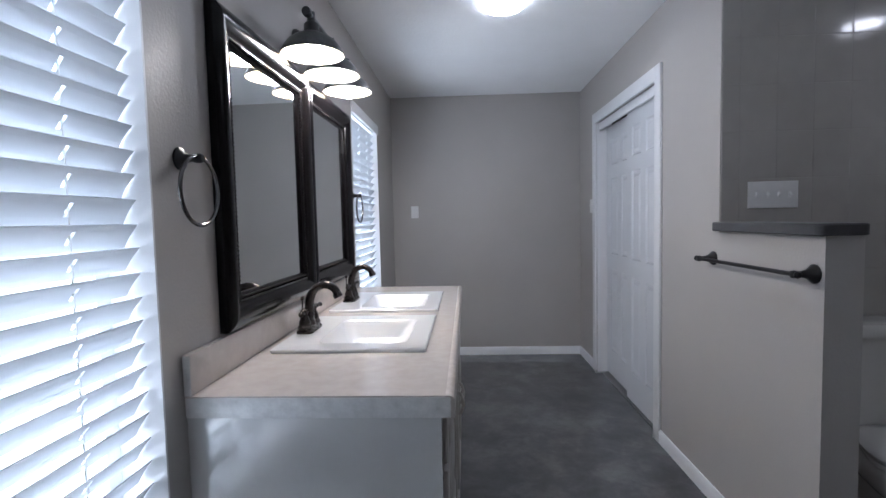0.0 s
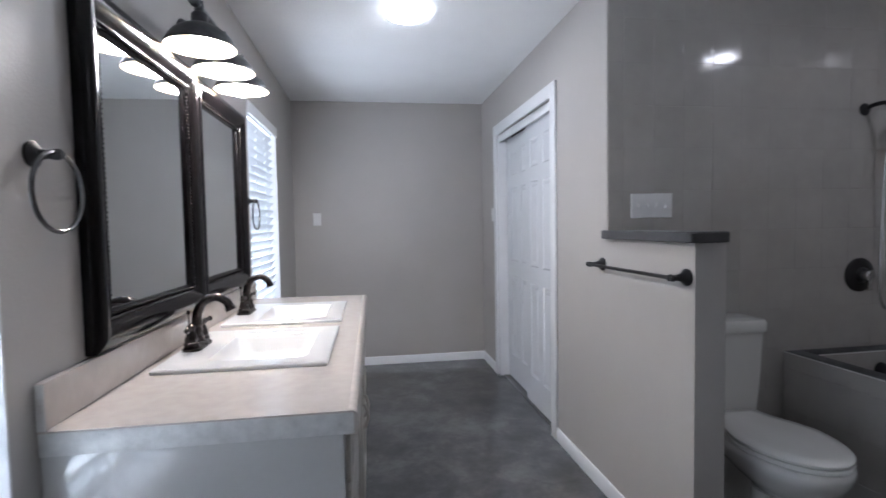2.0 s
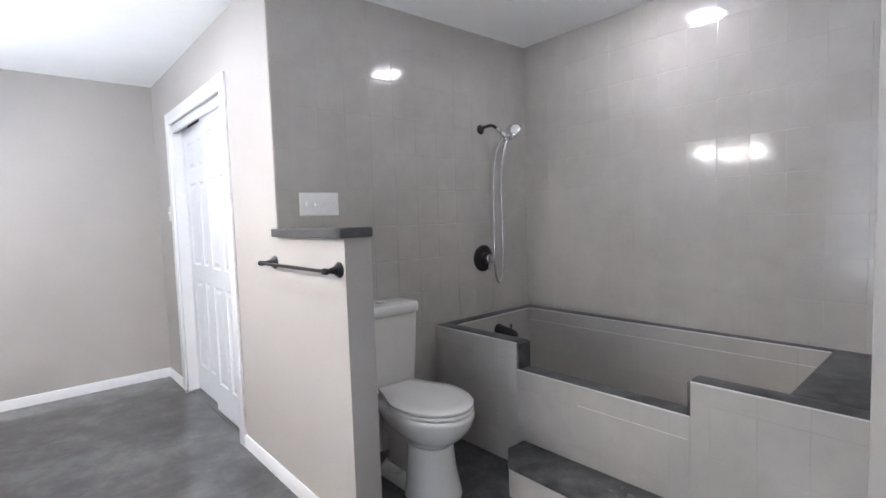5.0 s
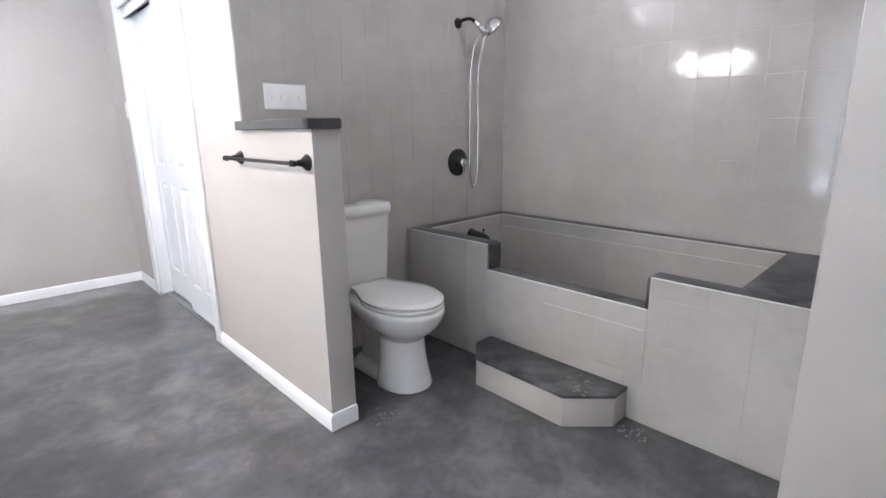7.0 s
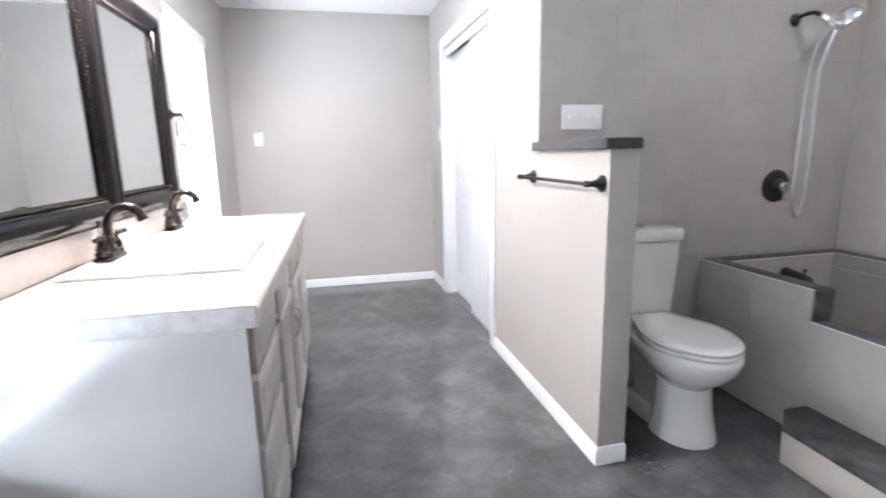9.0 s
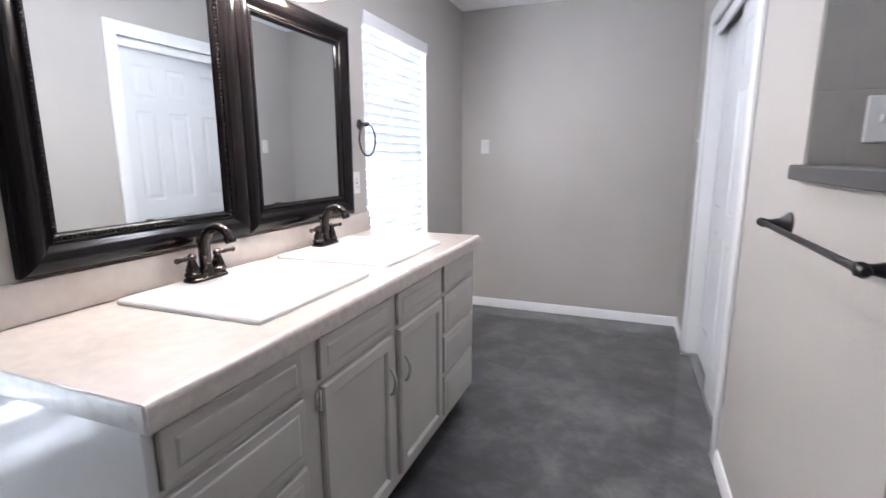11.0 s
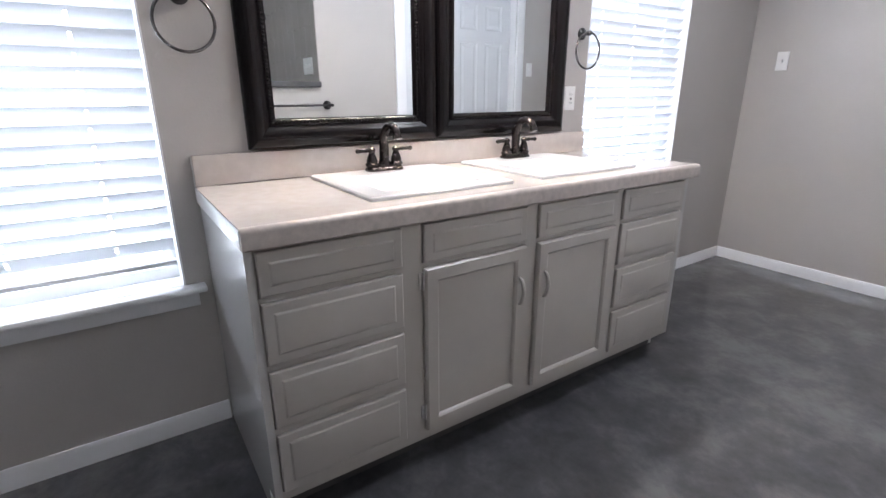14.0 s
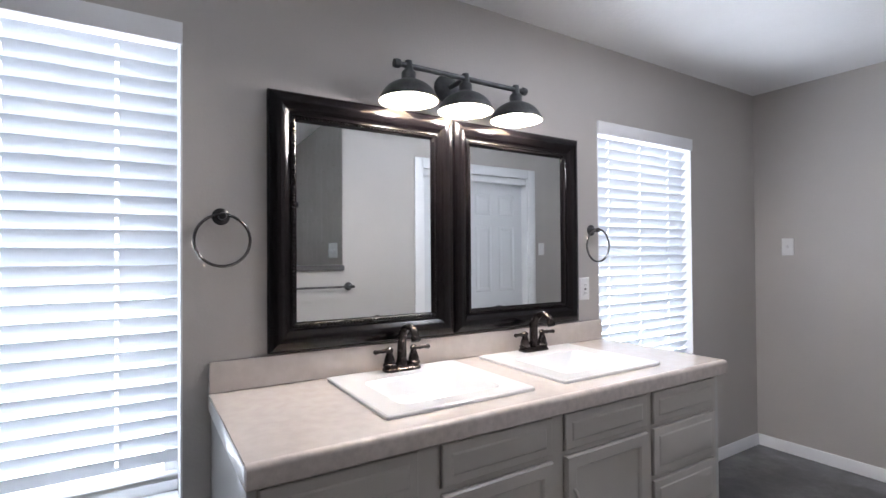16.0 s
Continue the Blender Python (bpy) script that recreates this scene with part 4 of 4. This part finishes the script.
part("diverter_knob", lathe([(0.005, 0.015), (0.005, 0.034), (0.009, 0.036), (0.008, 0.046), (0, 0.047)], 12, m=pose(0, -0.108, 0.004)), BLACK, spout)

# step in front of the tub
step = thing("tub_step", "low tiled step with a worn dark top and clipped corners", "step", (2.729, 0.0, 0.0))
outline = [(0.002, 0.376), (-0.112, 0.376), (-0.240, 0.262), (-0.240, -0.226), (-0.086, -0.376), (0.017, -0.376)]
part("body", prism(outline, 0.0, 0.132, 0.002), STEP_TILE, step)
part("top", prism([(x - (0.003 if x < -0.05 else 0), y * 1.008) for x, y in outline], 0.1325, 0.146, 0.002), DECK, step, "dark worn top with pale scuffs")
random.seed(8)
bm = bmesh.new()
for k in range(34):
    x, y, r = random.gauss(-0.12, 0.04), random.gauss(-0.24, 0.06), random.uniform(0.002, 0.007)
    if x > -0.215 and y > -0.30 and x + 0.24 > -0.9 * (y + 0.226):
        lathe([(r, 0.1460), (r * 0.7, 0.1466), (0, 0.1468)], 7, bm, pose(x, y, 0) @ Matrix.Diagonal((random.uniform(0.6, 2.0), random.uniform(0.6, 2.6), 1, 1)))
tagged(part("worn_specks", bm, STAIN, step, "pale worn specks"), kind="stuff")
scuff = thing("floor_scuff", "pale dried splash marks on the concrete floor", "stain", (1.99, 0.36, 0.0))
random.seed(5)
bm = bmesh.new()
for k in range(26):
    x, y, r = random.gauss(0, 0.035), random.gauss(0, 0.03), random.uniform(0.002, 0.006)
    lathe([(r, 0.0004), (r * 0.7, 0.0012), (0, 0.0014)], 7, bm, pose(x, y, 0) @ Matrix.Diagonal((random.uniform(0.6, 2.6), 1, 1, 1)))
tagged(part("spots", bm, STAIN, scuff, "pale specks"), kind="stuff")
scuff = thing("floor_scuff", "pale dried splash marks beside the tub step", "stain", (2.66, -0.46, 0.0))
bm = bmesh.new()
for k in range(22):
    x, y, r = random.gauss(0, 0.02), random.gauss(0, 0.035), random.uniform(0.002, 0.006)
    lathe([(r, 0.0004), (r * 0.7, 0.0012), (0, 0.0014)], 7, bm, pose(x, y, 0) @ Matrix.Diagonal((random.uniform(0.6, 2.6), 1, 1, 1)))
tagged(part("spots", bm, STAIN, scuff, "pale specks"), kind="stuff")

# ---- shower ----
YT = Y_TILE - 0.0016
shower = thing("hand_shower", "black shower arm with a chrome hand shower and metal hose", "shower", (3.148, YT, 1.842))
part("flange", lathe([(0.031, 0.0005), (0.031, 0.004), (0.024, 0.012), (0.012, 0.016)], 22, m=pose(0, 0, 0, 90, 0, 0)), BLACK, shower)
part("arm", tube(bend([(0, 0, 0), (0.010, -0.040, 0.014), (0.022, -0.085, 0.014), (0.034, -0.118, -0.010)], 6), 0.0105, 12), BLACK, shower, "black curved arm")
q = look((0.034, -0.118, -0.010), (0.066, -0.150, -0.058))
diverter = part("diverter", lathe([(0.012, 0.008), (0.016, 0.0), (0.017, -0.020), (0.013, -0.034), (0.019, -0.046), (0.021, -0.066), (0.014, -0.078)], 18, m=q), CHROME, shower, "chrome diverter")
part("dock", box((0.052, -0.170, -0.086), (0.084, -0.138, -0.052), 0.008), CHROME, diverter)
hq = look((0.124, -0.166, -0.026), (0.217, -0.202, -0.107))
head = part("shower_head", lathe([(0.0, 0.046), (0.020, 0.044), (0.040, 0.030), (0.056, 0.010), (0.063, -0.006), (0.064, -0.012), (0.061, -0.018), (0.056, -0.017), (0.0, -0.016)], 32, m=hq), CHROME, shower, "round chrome shower head")
part("spray_face", lathe([(0.055, -0.0165), (0.052, -0.0210), (0.0, -0.0230)], 28, m=hq), SHADE, head, "dark grey spray face")
part("grip", tube(bend([(0.108, -0.160, -0.030), (0.082, -0.156, -0.070), (0.062, -0.145, -0.150), (0.047, -0.130, -0.245)], 6), [0.019 - 0.0004 * k for k in range(19)], 14), CHROME, head)
hose = bend([(0.047, -0.130, -0.235), (0.060, -0.112, -0.36), (0.080, -0.095, -0.62), (0.082, -0.090, -0.84), (0.074, -0.088, -0.94), (0.047, -0.088, -0.988), (0.018, -0.088, -0.94),
             (0.008, -0.090, -0.84), (0.005, -0.095, -0.60), (0.004, -0.106, -0.30), (0.012, -0.124, -0.15), (0.052, -0.146, -0.072)], 10)
part("hose", tube(hose, [0.0064 + (0.0006 if k % 2 else -0.0004) for k in range(len(hose))], 10), CHROME, shower, "ribbed chrome hose", angle=60)
valve = thing("shower_valve", "round black shower valve plate with a chrome handle", "shower valve", (3.140, YT, 1.014))
part("plate", lathe([(0.086, 0.0005), (0.086, 0.005), (0.078, 0.012), (0.040, 0.018), (0.030, 0.030)], 36, m=pose(0, 0, 0, 90, 0, 0)), BLACK, valve)
knob = part("handle", lathe([(0.028, 0.028), (0.027, 0.060), (0.022, 0.066), (0.0, 0.067)], 24, m=pose(0, 0, 0, 90, 0, 0)), CHROME, valve, "chrome turning handle")
part("lever", box((-0.008, -0.064, -0.075), (0.008, -0.046, -0.010), 0.004), CHROME, knob)


# ---- tiles ----
def tile_mesh(w, h):
    """A glazed tile with softly rounded edges."""
    t, r = 0.0085, 0.0022

    def ring(i, z):
        return [(i, i, z), (w - i, i, z), (w - i, h - i, z), (i, h - i, z)]
    rings = [ring(0, 0), ring(0, t - r)] + [ring(r * (1 - math.cos(radians(a))), t - r + r * math.sin(radians(a))) for a in (30, 60, 90)] + [ring(r + 0.003, t)]
    return finish("tile", loft(rings, cap_start=False), TILE, True, 50)


TILE_MESHES = {}


def tile_field(parent, origin, right, size, u_lines, v_lines, skip=None):
    """Tiles over a flat face: right is the way along the face, z is up, and the tiles stand out by right x z."""
    r = Vector(right)
    out = r.cross(Vector((0, 0, 1)))
    turn = Matrix((r, Vector((0, 0, 1)), out)).transposed().to_4x4()
    inv = parent.matrix_world.inverted() if parent.parent is None else (parent.parent.matrix_basis @ parent.matrix_basis).inverted()
    gap = 0.0004
    us = [0.0] + [u for u in u_lines if 0.012 < u < size[0] - 0.012] + [size[0]]
    vs = [0.0] + [v for v in v_lines if 0.012 < v < size[1] - 0.012] + [size[1]]
    for a, b in zip(us, us[1:]):
        for c, d in zip(vs, vs[1:]):
            if skip and skip(a, b, c, d):
                continue
            w, h = round(b - a - gap * 0.4, 4), round(d - c - gap, 4)
            if (w, h) not in TILE_MESHES:
                TILE_MESHES[w, h] = tile_mesh(w, h)
            ob = new("tile", TILE_MESHES[w, h])
            ob.parent = parent
            tip = Euler((radians(random.gauss(0, 0.12)), radians(random.gauss(0, 0.12)), 0)).to_matrix().to_4x4()
            ob.matrix_basis = inv @ Matrix.Translation(Vector(origin) - out * 0.0076 + r * (a + gap * 0.2) + Vector((0, 0, c + gap / 2))) @ turn @ tip


random.seed(11)
bpy.context.view_layer.update()
TW, TH = 0.1512, 0.197
rows_at = [0.660 - TH * 3 + TH * k for k in range(13)]
# behind the toilet and the shower; the face looks to -y, so right is +x
tile_field(wall_tile_north, (X_CLOSET + 0.004, Y_TILE, 0.0), (1, 0, 0), (X_TUBWALL - X_CLOSET - 0.004, Z_CEIL),
           [0.075 + TW * k for k in range(13)], rows_at, lambda a, b, c, d: a + X_CLOSET > TB_X + 0.1 and d < 0.60)
# beside the tub; the face looks to -x, so right is -y
tile_field(wall_tile_east, (X_TUBWALL, Y_TILE - 0.001, TB_Z), (0, -1, 0), (Y_TILE - 0.001 - Y_STUB, Z_CEIL - TB_Z),
           [0.050 + 0.150 * k for k in range(15)], [z - TB_Z for z in rows_at], None)
# the outer and inner faces of the tub
tub_rows = [TB_Z - 0.074 - TH * k for k in (2, 1, 0)]
for wall, y0, y1, top, rows in ((front_far, N1, Y_TILE - 0.001, TB_Z, tub_rows), (front_low, N0, N1, NOTCH_Z, (0.217, 0.414)), (front_near, Y_STUB, N0, TB_Z, tub_rows)):
    tile_field(wall, (TB_X, y1, 0.0), (0, -1, 0), (y1 - y0, top), [y1 - (0.859 - TW * k) for k in range(-1, 14)], rows)
tile_field(back_side, (TB_BACK, TB_YN, 0.1), (0, -1, 0), (TB_YN - TB_YI, TB_Z - 0.1), [0.03 + TW * k for k in range(13)], [z - 0.1 for z in tub_rows])
tile_field(far_end, (TB_XI, TB_YN, 0.1), (1, 0, 0), (TB_BACK - TB_XI - 0.002, TB_Z - 0.1), [0.06 + TW * k for k in range(6)], [z - 0.1 for z in tub_rows])
tile_field(near_end, (TB_BACK - 0.002, TB_YI, 0.1), (-1, 0, 0), (TB_BACK - TB_XI - 0.002, TB_Z - 0.1), [0.06 + TW * k for k in range(6)], [z - 0.1 for z in tub_rows])
tub.matrix_basis = tub.matrix_basis @ pose(0, 0, 0, 0, 0, 1.2)
